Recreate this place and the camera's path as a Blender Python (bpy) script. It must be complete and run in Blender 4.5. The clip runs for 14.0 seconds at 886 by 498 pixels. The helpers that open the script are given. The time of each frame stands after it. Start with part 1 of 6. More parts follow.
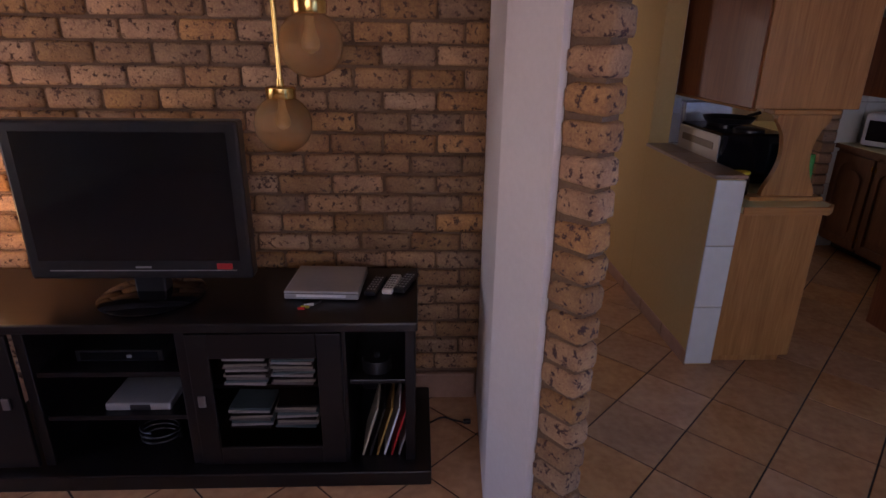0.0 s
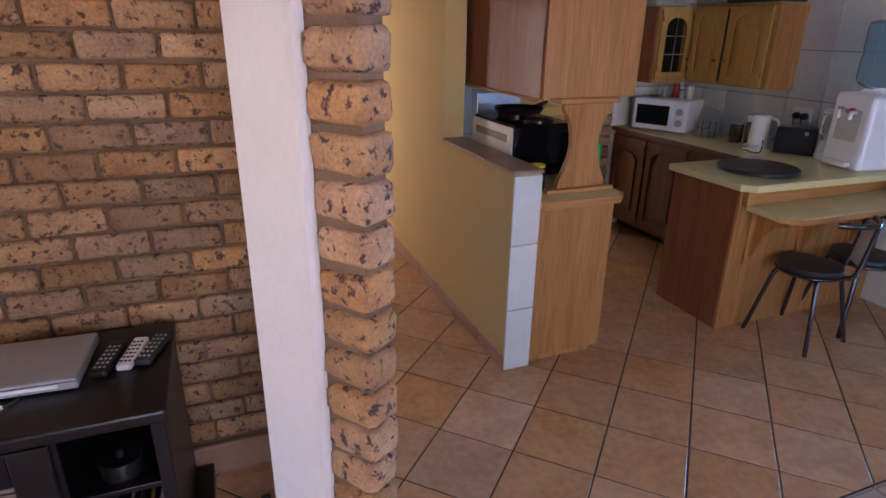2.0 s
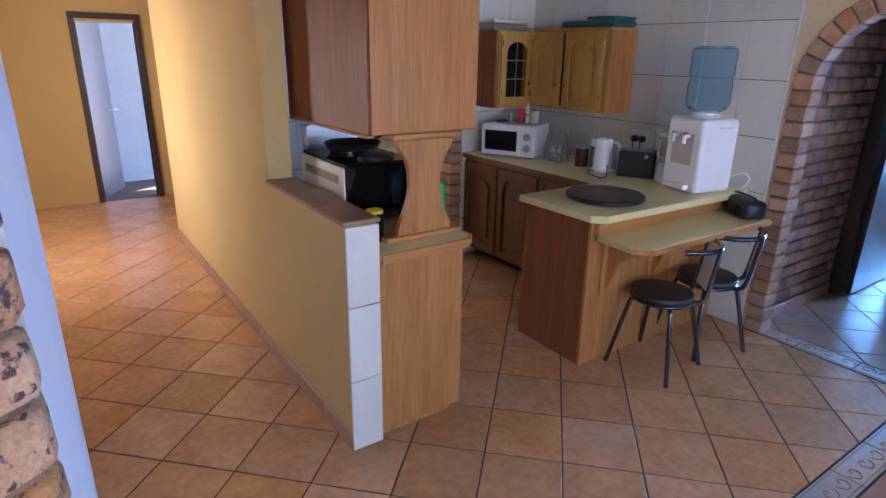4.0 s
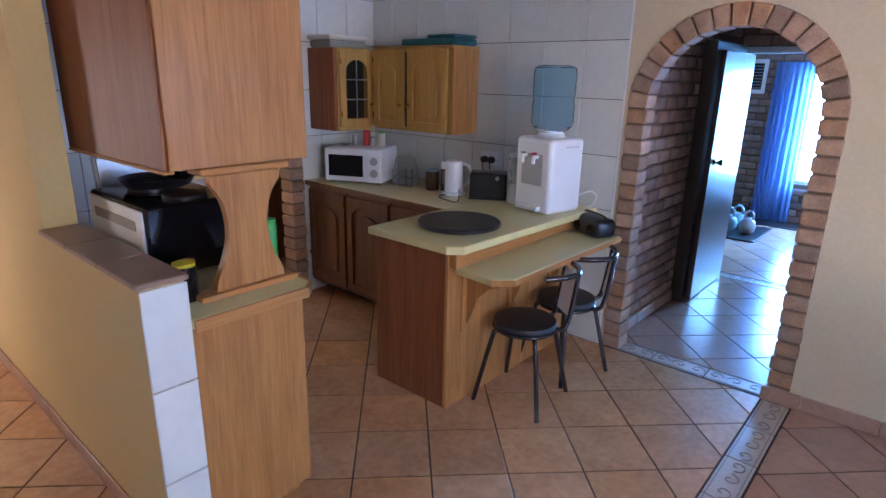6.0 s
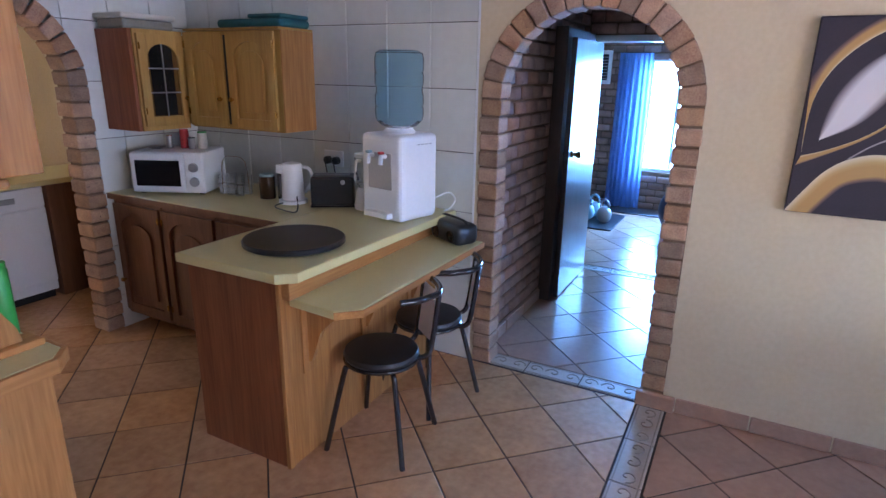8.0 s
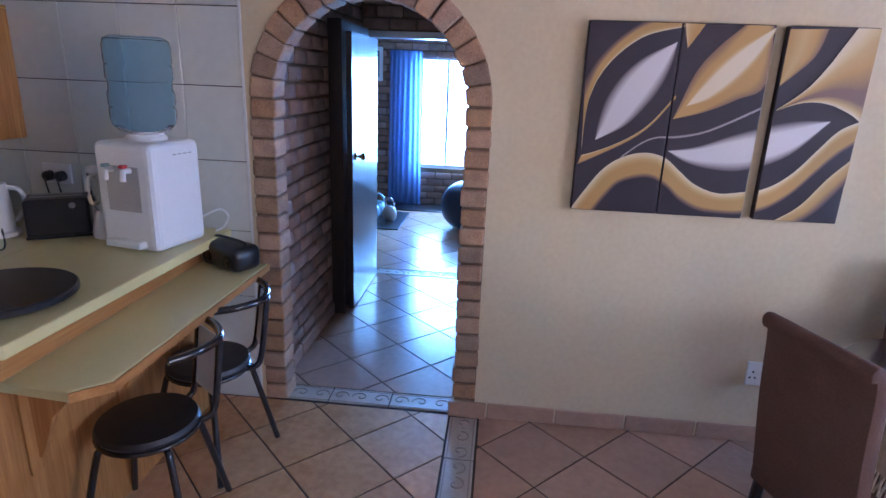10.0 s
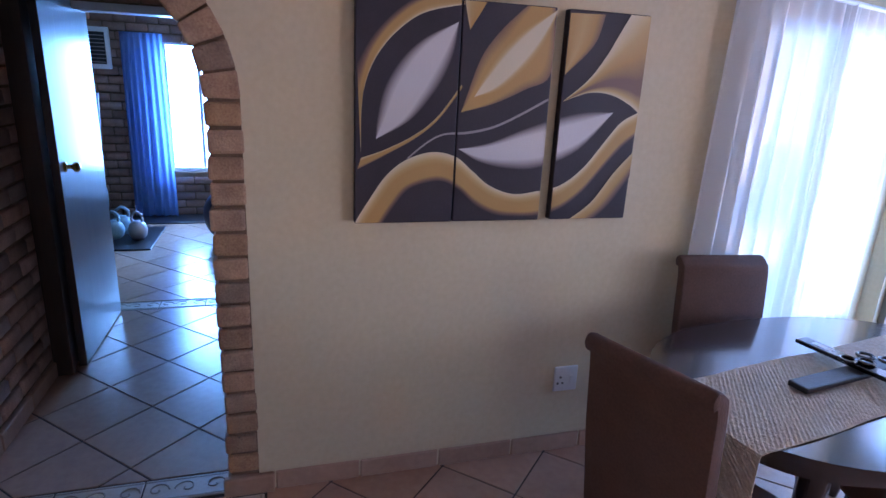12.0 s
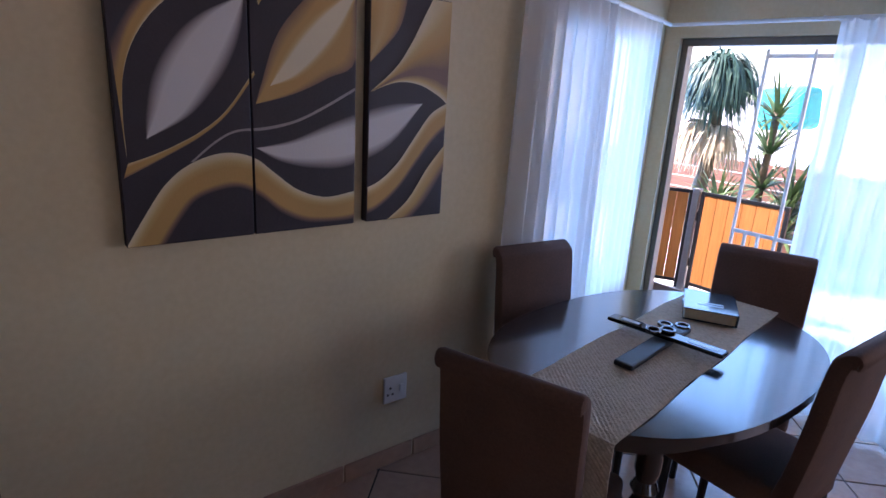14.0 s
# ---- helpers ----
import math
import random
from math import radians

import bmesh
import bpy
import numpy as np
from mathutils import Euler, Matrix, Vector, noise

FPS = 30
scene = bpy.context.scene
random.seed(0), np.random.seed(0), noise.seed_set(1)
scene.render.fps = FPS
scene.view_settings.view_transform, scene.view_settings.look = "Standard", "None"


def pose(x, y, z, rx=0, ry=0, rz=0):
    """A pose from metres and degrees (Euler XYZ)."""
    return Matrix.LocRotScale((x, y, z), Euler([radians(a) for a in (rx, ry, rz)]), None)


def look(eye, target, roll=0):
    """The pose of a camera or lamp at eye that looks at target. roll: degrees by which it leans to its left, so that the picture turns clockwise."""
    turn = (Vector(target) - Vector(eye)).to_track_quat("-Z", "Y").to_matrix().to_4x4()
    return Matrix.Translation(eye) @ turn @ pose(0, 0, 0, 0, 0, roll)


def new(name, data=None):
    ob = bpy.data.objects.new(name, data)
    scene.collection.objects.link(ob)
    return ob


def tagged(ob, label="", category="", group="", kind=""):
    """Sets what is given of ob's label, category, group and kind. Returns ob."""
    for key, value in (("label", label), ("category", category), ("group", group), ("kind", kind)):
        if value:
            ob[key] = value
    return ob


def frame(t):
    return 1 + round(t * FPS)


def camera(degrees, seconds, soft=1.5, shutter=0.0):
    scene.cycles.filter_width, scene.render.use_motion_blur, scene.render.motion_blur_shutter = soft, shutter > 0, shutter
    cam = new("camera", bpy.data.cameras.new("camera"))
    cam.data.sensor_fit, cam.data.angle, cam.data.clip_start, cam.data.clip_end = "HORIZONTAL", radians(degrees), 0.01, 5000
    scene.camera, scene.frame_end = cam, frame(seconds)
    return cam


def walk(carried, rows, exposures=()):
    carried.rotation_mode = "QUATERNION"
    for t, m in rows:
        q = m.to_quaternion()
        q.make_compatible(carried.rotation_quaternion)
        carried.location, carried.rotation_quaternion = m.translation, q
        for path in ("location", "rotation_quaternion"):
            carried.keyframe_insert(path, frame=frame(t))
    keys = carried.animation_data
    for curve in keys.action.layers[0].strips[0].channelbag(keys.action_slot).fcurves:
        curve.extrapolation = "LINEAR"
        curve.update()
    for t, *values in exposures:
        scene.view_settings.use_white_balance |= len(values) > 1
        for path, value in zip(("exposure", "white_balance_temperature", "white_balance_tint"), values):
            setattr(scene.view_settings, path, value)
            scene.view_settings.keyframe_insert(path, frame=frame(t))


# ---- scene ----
# ---------- camera ----------
cam = camera(75.2, 14.0)
PATH = [
    (0, (-0.109, -0.076, 1.725), (-0.026, 1.798, 1.032), 0.8),
    (0.5, (-0.085, 0.079, 1.722), (0.142, 1.937, 1.018), 0.9),
    (1, (-0.051, 0.195, 1.708), (0.354, 2.022, 1.004), 0.9),
    (1.5, (0.013, 0.271, 1.692), (0.574, 2.057, 0.988), 0.9),
    (2, (0.107, 0.346, 1.706), (0.79, 2.086, 0.995), 0.9),
    (2.5, (0.216, 0.416, 1.724), (0.999, 2.111, 1.008), 0.9),
    (3, (0.305, 0.492, 1.726), (1.194, 2.145, 1.035), 0.9),
    (5.5, (0.666, 0.883, 1.741), (2.023, 2.235, 1.164), 1.1),
    (6, (0.748, 0.913, 1.719), (2.199, 2.166, 1.147), 1.2),
    (6.5, (0.886, 0.97, 1.708), (2.402, 2.141, 1.133), 1.1),
    (7, (1.047, 1.029, 1.699), (2.625, 2.114, 1.121), 1.2),
    (7.5, (1.154, 1.062, 1.686), (2.786, 2.062, 1.106), 1.1),
    (10, (1.533, 1.254, 1.691), (3.44, 1.431, 1.116), 2.2),
    (10.5, (1.671, 1.235, 1.671), (3.588, 1.219, 1.1), 2.5),
    (11, (1.825, 1.21, 1.665), (3.731, 0.999, 1.096), 2.6),
    (11.5, (1.932, 1.192, 1.664), (3.815, 0.832, 1.094), 2.6),
    (12, (2.054, 1.195, 1.666), (3.892, 0.647, 1.1), 2.8),
    (12.5, (2.148, 1.204, 1.682), (3.916, 0.459, 1.117), 3.0),
    (13, (2.238, 1.218, 1.673), (3.908, 0.274, 1.11), 3.2),
    (13.5, (2.294, 1.218, 1.661), (3.883, 0.141, 1.101), 3.3),
    (14, (2.326, 1.197, 1.646), (3.829, -0.002, 1.094), 3.4),
]
EXPOSURE = [(0, 1.95, 6950, 44), (0.5, 2.45, 6900, 42), (1, 3.0, 6750, 39), (1.5, 3.2, 6650, 36), (3, 3.7, 6350, 28), (7.5, 3.9, 6000, 28), (10, 3.6, 5950, 32), (12, 2.95, 6100, 36), (14, 2.05, 6500, 31)]
walk(cam, [(t, look(eye, target, roll)) for t, eye, target, roll in PATH], EXPOSURE)

# ---------- world, sun, window light ----------
world = bpy.data.worlds.new("sky")
scene.world = world
world.use_nodes = True
wn = world.node_tree.nodes
sky = wn.new("ShaderNodeTexSky")
sky.sky_type = "NISHITA"
sky.sun_disc = False
sky.sun_elevation = radians(54)
sky.sun_rotation = radians(59)
world.node_tree.links.new(sky.outputs["Color"], wn["Background"].inputs["Color"])
wn["Background"].inputs["Strength"].default_value = 0.15

sun_data = bpy.data.lights.new("sun", "SUN")
sun_data.energy, sun_data.angle, sun_data.color = 5.0, radians(0.5), (1.0, 0.95, 0.86)
sun = new("sun", sun_data)
sun.matrix_world = look((0, 0, 0), (-0.5, -0.3, -0.81))


def window_light(name, eye, target, wide, high, power, color=(1, 1, 1)):
    data = bpy.data.lights.new(name, "AREA")
    data.shape, data.size, data.size_y, data.energy, data.color = "RECTANGLE", wide, high, power, color
    ob = new(name, data)
    ob.matrix_world = look(eye, target)
    return ob


window_light("sky_light_patio", (3.45, -2.42, 1.05), (3.45, 0, 0.95), 1.7, 1.8, 9.0, (0.14, 0.48, 1.0))
window_light("sky_light_bay", (4.47, -1.45, 1.25), (0, -0.6, 1.0), 1.2, 1.5, 0.8, (0.72, 0.86, 1.0))
window_light("sky_light_gym", (9.2, 1.8, 1.2), (4.0, 1.9, 0.6), 1.1, 1.3, 12, (0.20, 0.52, 1.0))
window_light("sky_light_hall", (-0.32, 6.15, 1.3), (1.4, 6.15, 1.2), 0.6, 1.3, 2.6, (1.0, 0.93, 0.78))
window_light("sky_light_lounge", (-3.92, 0.6, 1.4), (0, 1.4, 1.2), 1.8, 1.3, 0.6, (0.78, 0.86, 1.0))
window_light("sky_light_scullery", (2.2, 7.15, 1.5), (2.9, 5.0, 1.0), 0.9, 0.9, 2.8, (0.97, 1.0, 0.92))
# Added fill at an unseen south lounge window, aimed towards the kitchen.
window_light("fill_light_south", (0.2, -3.42, 1.6), (1.2, 1.5, 1.0), 2.2, 1.3, 3.5, (0.96, 0.95, 1.0))
lamp_data = bpy.data.lights.new("lounge_lamp_bulb", "POINT")
lamp_data.energy, lamp_data.color, lamp_data.shadow_soft_size = 1.0, (1.0, 0.62, 0.25), 0.06
new("lounge_lamp_bulb", lamp_data).location = (-1.95, 2.12, 1.0)


# ---------- materials ----------
def material(name, base, second=None, rough=0.5, metal=0.0, scale=6.0, grain=60.0, bump=0.0, stretch=(1, 1, 1),
             per_object=0.0, specks=None, coat=0.0, spec=0.5, hue_spread=None):
    """Two-scale varied surface: broad stains, fine grain, optional dark specks and a shift per piece."""
    m = bpy.data.materials.new(name)
    m.use_nodes = True
    nt = m.node_tree
    n, l = nt.nodes, nt.links
    b = n["Principled BSDF"]
    b.inputs["Roughness"].default_value, b.inputs["Metallic"].default_value = rough, metal
    b.inputs["Coat Weight"].default_value = coat
    b.inputs["Coat Roughness"].default_value = 0.12
    b.inputs["Specular IOR Level"].default_value = spec
    second = second or tuple(c * 0.75 for c in base)
    co = n.new("ShaderNodeTexCoord")
    mp = n.new("ShaderNodeMapping")
    mp.inputs["Scale"].default_value = stretch
    l.new(co.outputs["Object"], mp.inputs["Vector"])
    vec = mp.outputs["Vector"]
    info = n.new("ShaderNodeObjectInfo")
    if per_object:
        add = n.new("ShaderNodeVectorMath")
        add.operation = "MULTIPLY_ADD"
        comb = n.new("ShaderNodeCombineXYZ")
        for i in "XYZ":
            l.new(info.outputs["Random"], comb.inputs[i])
        add.inputs[1].default_value = (37, 53, 71)
        l.new(comb.outputs[0], add.inputs[0])
        l.new(vec, add.inputs[2])
        vec = add.outputs[0]
    big = n.new("ShaderNodeTexNoise")
    big.inputs["Scale"].default_value, big.inputs["Detail"].default_value = scale, 3
    fine = n.new("ShaderNodeTexNoise")
    fine.inputs["Scale"].default_value, fine.inputs["Detail"].default_value = grain, 4
    l.new(vec, big.inputs["Vector"])
    l.new(vec, fine.inputs["Vector"])
    both = n.new("ShaderNodeMath")
    both.operation = "ADD"
    l.new(big.outputs["Fac"], both.inputs[0])
    l.new(fine.outputs["Fac"], both.inputs[1])
    ramp = n.new("ShaderNodeMapRange")
    ramp.inputs["From Min"].default_value, ramp.inputs["From Max"].default_value = 0.7, 1.3
    l.new(both.outputs[0], ramp.inputs["Value"])
    mixer = n.new("ShaderNodeMix")
    mixer.data_type = "RGBA"
    mixer.inputs["A"].default_value, mixer.inputs["B"].default_value = (*base, 1), (*second, 1)
    l.new(ramp.outputs[0], mixer.inputs["Factor"])
    col = mixer.outputs["Result"]
    if per_object:
        hsv = n.new("ShaderNodeHueSaturation")
        mul = n.new("ShaderNodeMapRange")
        mul.inputs["To Min"].default_value, mul.inputs["To Max"].default_value = 1 - per_object, 1 + per_object
        l.new(info.outputs["Random"], mul.inputs["Value"])
        l.new(mul.outputs[0], hsv.inputs["Value"])
        wob = n.new("ShaderNodeMath")
        wob.operation = "MULTIPLY"
        wob.inputs[1].default_value = 7.31
        fr = n.new("ShaderNodeMath")
        fr.operation = "FRACT"
        l.new(info.outputs["Random"], wob.inputs[0])
        l.new(wob.outputs[0], fr.inputs[0])
        sat = n.new("ShaderNodeMapRange")
        spread = per_object if hue_spread is None else hue_spread
        sat.inputs["To Min"].default_value, sat.inputs["To Max"].default_value = 1 - spread, 1 + spread * 0.7
        l.new(fr.outputs[0], sat.inputs["Value"])
        l.new(sat.outputs[0], hsv.inputs["Saturation"])
        l.new(col, hsv.inputs["Color"])
        col = hsv.outputs["Color"]
    if specks:
        sp = n.new("ShaderNodeTexNoise")
        sp.inputs["Scale"].default_value, sp.inputs["Detail"].default_value = specks[0], 5
        sp.inputs["Roughness"].default_value = 0.62
        l.new(vec, sp.inputs["Vector"])
        cut = n.new("ShaderNodeMapRange")
        cut.inputs["From Min"].default_value, cut.inputs["From Max"].default_value = specks[1], specks[1] + 0.07
        l.new(sp.outputs["Fac"], cut.inputs["Value"])
        m2 = n.new("ShaderNodeMix")
        m2.data_type = "RGBA"
        m2.inputs["B"].default_value = (*specks[2], 1)
        l.new(cut.outputs[0], m2.inputs["Factor"])
        l.new(col, m2.inputs["A"])
        col = m2.outputs["Result"]
    l.new(col, b.inputs["Base Color"])
    if bump:
        bp = n.new("ShaderNodeBump")
        bp.inputs["Strength"].default_value, bp.inputs["Distance"].default_value = bump, 0.004
        l.new(both.outputs[0], bp.inputs["Height"])
        l.new(bp.outputs["Normal"], b.inputs["Normal"])
    return m


def wood(name, base, second, axis="z", rough=0.5, coat=0.06):
    """Long-grained timber with cathedral figure along one axis."""
    s = {"x": (0.06, 1, 1), "y": (1, 0.06, 1), "z": (1, 1, 0.06)}[axis]
    return material(name, base, second, rough, 0, 22, 95, 0.12, s, coat=coat, spec=0.28, specks=(75, 0.69, tuple(c * 0.8 for c in second)))


def glass(name, color=(1, 1, 1), rough=0.0, ior=1.45):
    m = bpy.data.materials.new(name)
    m.use_nodes = True
    b = m.node_tree.nodes["Principled BSDF"]
    b.inputs["Base Color"].default_value = (*color, 1)
    b.inputs["Transmission Weight"].default_value = 1
    b.inputs["Roughness"].default_value, b.inputs["IOR"].default_value = rough, ior
    return m


def sheer(name, color, through_share, translucent=0.5):
    """Thin cloth: part open weave, part translucent."""
    m = bpy.data.materials.new(name)
    m.use_nodes = True
    n, l = m.node_tree.nodes, m.node_tree.links
    b = n["Principled BSDF"]
    b.inputs["Base Color"].default_value = (*color, 1)
    b.inputs["Roughness"].default_value = 0.9
    tl = n.new("ShaderNodeBsdfTranslucent")
    tl.inputs["Color"].default_value = (*color, 1)
    a = n.new("ShaderNodeMixShader")
    a.inputs[0].default_value = translucent
    tr = n.new("ShaderNodeBsdfTransparent")
    c = n.new("ShaderNodeMixShader")
    c.inputs[0].default_value = through_share
    l.new(b.outputs[0], a.inputs[1])
    l.new(tl.outputs[0], a.inputs[2])
    l.new(a.outputs[0], c.inputs[1])
    l.new(tr.outputs[0], c.inputs[2])
    l.new(c.outputs[0], n["Material Output"].inputs[0])
    return m


def glow(name, color, strength):
    m = bpy.data.materials.new(name)
    m.use_nodes = True
    b = m.node_tree.nodes["Principled BSDF"]
    b.inputs["Base Color"].default_value = (0, 0, 0, 1)
    b.inputs["Emission Color"].default_value = (*color, 1)
    b.inputs["Emission Strength"].default_value = strength
    return m


BRICK = material("clinker_brick", (0.47, 0.275, 0.125), (0.26, 0.135, 0.075), 0.8, 0, 13, 110, 0.8, per_object=0.34, hue_spread=0.14, specks=(40, 0.555, (0.075, 0.038, 0.026)))
BRICK_GREY = material("passage_brick", (0.38, 0.225, 0.165), (0.25, 0.14, 0.105), 0.85, 0, 14, 140, 0.6, per_object=0.3, hue_spread=0.15, specks=(60, 0.66, (0.07, 0.04, 0.04)))
BRICK_FACE = material("pier_brick", (0.50, 0.285, 0.135), (0.30, 0.155, 0.085), 0.85, 0, 16, 130, 1.0, per_object=0.26, hue_spread=0.14, specks=(42, 0.55, (0.075, 0.037, 0.037)))
ARCH_FACE = material("arch_brick_soft", (0.47, 0.285, 0.165), (0.29, 0.16, 0.10), 0.85, 0, 14, 130, 1.0, per_object=0.3, hue_spread=0.15, specks=(60, 0.66, (0.10, 0.055, 0.045)))
MORTAR = material("mortar", (0.22, 0.135, 0.08), (0.15, 0.09, 0.055), 0.9, 0, 12, 160, 0.5)
FLOOR_TILE = material("terracotta_tile", (0.62, 0.345, 0.175), (0.45, 0.23, 0.11), 0.24, 0, 5, 26, 0.05, per_object=0.10)
FLOOR_TILE_FAR = material("pinkish_floor_tile", (0.46, 0.27, 0.185), (0.38, 0.215, 0.15), 0.22, 0, 5, 26, 0.05, per_object=0.09)
GROUT = material("dark_grout", (0.055, 0.036, 0.028), (0.04, 0.027, 0.02), 0.9)
BORDER_TILE = material("cream_border_tile", (0.50, 0.40, 0.31), (0.42, 0.33, 0.26), 0.35, 0, 8, 60, 0.1, per_object=0.06)
BORDER_SCROLL = material("scroll_relief", (0.30, 0.23, 0.18), (0.26, 0.2, 0.15), 0.5)
SKIRT_TILE = material("skirting_tile", (0.45, 0.265, 0.175), (0.37, 0.21, 0.14), 0.4, 0, 7, 40, 0.1, per_object=0.08)
YELLOW = material("yellow_plaster", (0.62, 0.46, 0.20), (0.58, 0.425, 0.18), 0.85, 0, 1.6, 45, 0.12)
CREAM = material("cream_plaster", (0.66, 0.545, 0.365), (0.60, 0.485, 0.315), 0.8, 0, 1.5, 40, 0.15)
WHITE_PLASTER = material("white_plaster", (0.78, 0.76, 0.76), (0.73, 0.71, 0.71), 0.75, 0, 2.5, 50, 0.12)
# Bluish plaster with the bedroom's dim light darkened into its colour.
BEDROOM_DIM_BLUE = material("dimmed_blue_plaster", (0.30, 0.36, 0.42), (0.26, 0.32, 0.38), 0.85, 0, 2, 45, 0.1)
CEILING = material("ceiling_paint", (0.72, 0.69, 0.62), (0.68, 0.65, 0.58), 0.9, 0, 1.5, 30)
WHITE_TILE = material("white_wall_tile", (0.68, 0.69, 0.64), (0.63, 0.64, 0.59), 0.18, 0, 3, 20, 0.02, per_object=0.05)
OAK = wood("oak_upright", (0.50, 0.235, 0.072), (0.33, 0.135, 0.038))
OAK_X = wood("oak_lengthwise", (0.50, 0.235, 0.072), (0.37, 0.155, 0.045), "x")
OAK_YELLOW = wood("golden_pine", (0.50, 0.29, 0.075), (0.38, 0.20, 0.05))
OAK_DARK = wood("red_brown_wood", (0.30, 0.10, 0.036), (0.19, 0.056, 0.02))
BASE_DOOR = wood("brown_cabinet_door", (0.22, 0.10, 0.05), (0.15, 0.065, 0.032))
LAMINATE = material("yellow_laminate", (0.70, 0.61, 0.30), (0.65, 0.56, 0.27), 0.28, 0, 6, 120, 0.02)
LEDGE_TILE = material("brown_ledge_tile", (0.30, 0.19, 0.13), (0.24, 0.15, 0.10), 0.35, 0, 6, 60, 0.1)
EBONY = material("black_brown_veneer", (0.009, 0.007, 0.008), (0.006, 0.005, 0.006), 0.3, 0, 8, 80, 0.05, (0.1, 1, 1))
TABLE_WOOD = material("dark_table_top", (0.030, 0.021, 0.023), (0.020, 0.015, 0.017), 0.18, 0, 9, 90, 0.03, (1, 0.1, 1), coat=0.9)
BLACK = material("black_plastic", (0.012, 0.012, 0.014), (0.018, 0.018, 0.02), 0.3)
BLACK_GLOSS = material("black_gloss", (0.006, 0.006, 0.008), (0.008, 0.008, 0.01), 0.08)
BLACK_PAINT = material("black_enamel_tube", (0.010, 0.010, 0.014), (0.014, 0.014, 0.018), 0.16, coat=0.6)
BLACK_VINYL = material("black_vinyl", (0.016, 0.014, 0.015), (0.024, 0.021, 0.022), 0.45, 0, 20, 160, 0.2)
CHROME = material("chrome", (0.75, 0.75, 0.76), (0.7, 0.7, 0.7), 0.14, 1.0)
BRASS = material("brass", (0.72, 0.48, 0.16), (0.62, 0.40, 0.12), 0.2, 1.0)
STEEL = material("brushed_steel", (0.45, 0.45, 0.46), (0.38, 0.38, 0.4), 0.35, 1.0)
SILVER = material("silver_plastic", (0.42, 0.42, 0.43), (0.38, 0.38, 0.39), 0.35, 0.4)
WHITE_PLASTIC = material("white_plastic", (0.78, 0.79, 0.80), (0.74, 0.75, 0.76), 0.3)
CREAM_PLASTIC = material("cream_plastic", (0.68, 0.65, 0.56), (0.63, 0.6, 0.52), 0.4)
SUEDE = material("brown_suede", (0.135, 0.068, 0.05), (0.095, 0.048, 0.036), 0.85, 0, 7, 120, 0.3)
JUTE = material("jute_weave", (0.66, 0.55, 0.43), (0.46, 0.37, 0.28), 0.9, 0, 60, 170, 0.9)
AMBER_GLASS = glass("amber_globe_glass", (0.80, 0.55, 0.28), 0.10, 1.2)
AMBER_GLASS.node_tree.nodes["Principled BSDF"].inputs["Transmission Weight"].default_value = 0.82
BLUE_GLASS = glass("blue_bottle_plastic", (0.66, 0.84, 0.96), 0.02, 1.15)
CLEAR = glass("clear_glass", (0.96, 0.98, 0.98))
SMOKED = glass("smoked_cabinet_glass", (0.55, 0.5, 0.48), 0.02, 1.1)
WHITE_SHEER = sheer("white_sheer_cloth", (0.88, 0.87, 0.86), 0.16)
LINEN = sheer("white_lined_cloth", (0.80, 0.78, 0.77), 0.05, 0.30)
BLUE_CLOTH = sheer("blue_curtain_cloth", (0.20, 0.36, 0.68), 0.03)
GREEN = material("green_plastic", (0.03, 0.36, 0.06), (0.02, 0.28, 0.05), 0.35)
YELLOW_PLASTIC = material("yellow_lid", (0.75, 0.62, 0.03), (0.65, 0.5, 0.03), 0.35)
RED = material("red_label", (0.5, 0.03, 0.03), (0.4, 0.02, 0.02), 0.4)
TEAL = material("teal_fabric", (0.02, 0.13, 0.14), (0.015, 0.09, 0.1), 0.8, 0, 12, 90, 0.4)
BLUE_RUBBER = material("grey_blue_vinyl", (0.22, 0.36, 0.40), (0.16, 0.28, 0.32), 0.4)
PAPER = material("paper_pages", (0.62, 0.55, 0.42), (0.55, 0.48, 0.36), 0.8)
BOOK_COVER = material("glossy_dark_cover", (0.03, 0.05, 0.07), (0.025, 0.04, 0.055), 0.15, coat=0.5)
DOOR_WOOD = material("dark_door_edge", (0.055, 0.028, 0.018), (0.04, 0.02, 0.013), 0.4, 0, 10, 80, 0.1, (1, 1, 0.08))
DOOR_FACE = material("varnished_door_face", (0.12, 0.07, 0.045), (0.09, 0.05, 0.033), 0.36, 0, 8, 80, 0.05, (1, 1, 0.08), coat=0.4)
ORANGE_WOOD = wood("orange_gate_board", (0.55, 0.22, 0.06), (0.42, 0.15, 0.04))
FENCE_WOOD = wood("fence_slat", (0.28, 0.13, 0.08), (0.2, 0.09, 0.06), "x", 0.7, 0)
PAVING = material("patio_paving", (0.60, 0.56, 0.50), (0.52, 0.48, 0.43), 0.8, 0, 2, 40, 0.3)
LEAF = material("palm_leaf", (0.045, 0.11, 0.075), (0.03, 0.075, 0.055), 0.5, 0, 5, 30)
YUCCA = material("yucca_leaf", (0.10, 0.17, 0.06), (0.06, 0.11, 0.04), 0.45, 0, 5, 30)
BARK = material("palm_bark", (0.2, 0.15, 0.1), (0.13, 0.1, 0.07), 0.9, 0, 8, 50, 0.7)
ART_DARK = material("aubergine_paint", (0.024, 0.013, 0.025), (0.016, 0.009, 0.018), 0.55, 0, 8, 130, 0.2)
ART_GOLD = material("ochre_paint", (0.46, 0.26, 0.075), (0.37, 0.20, 0.06), 0.5, 0, 6, 130, 0.2)


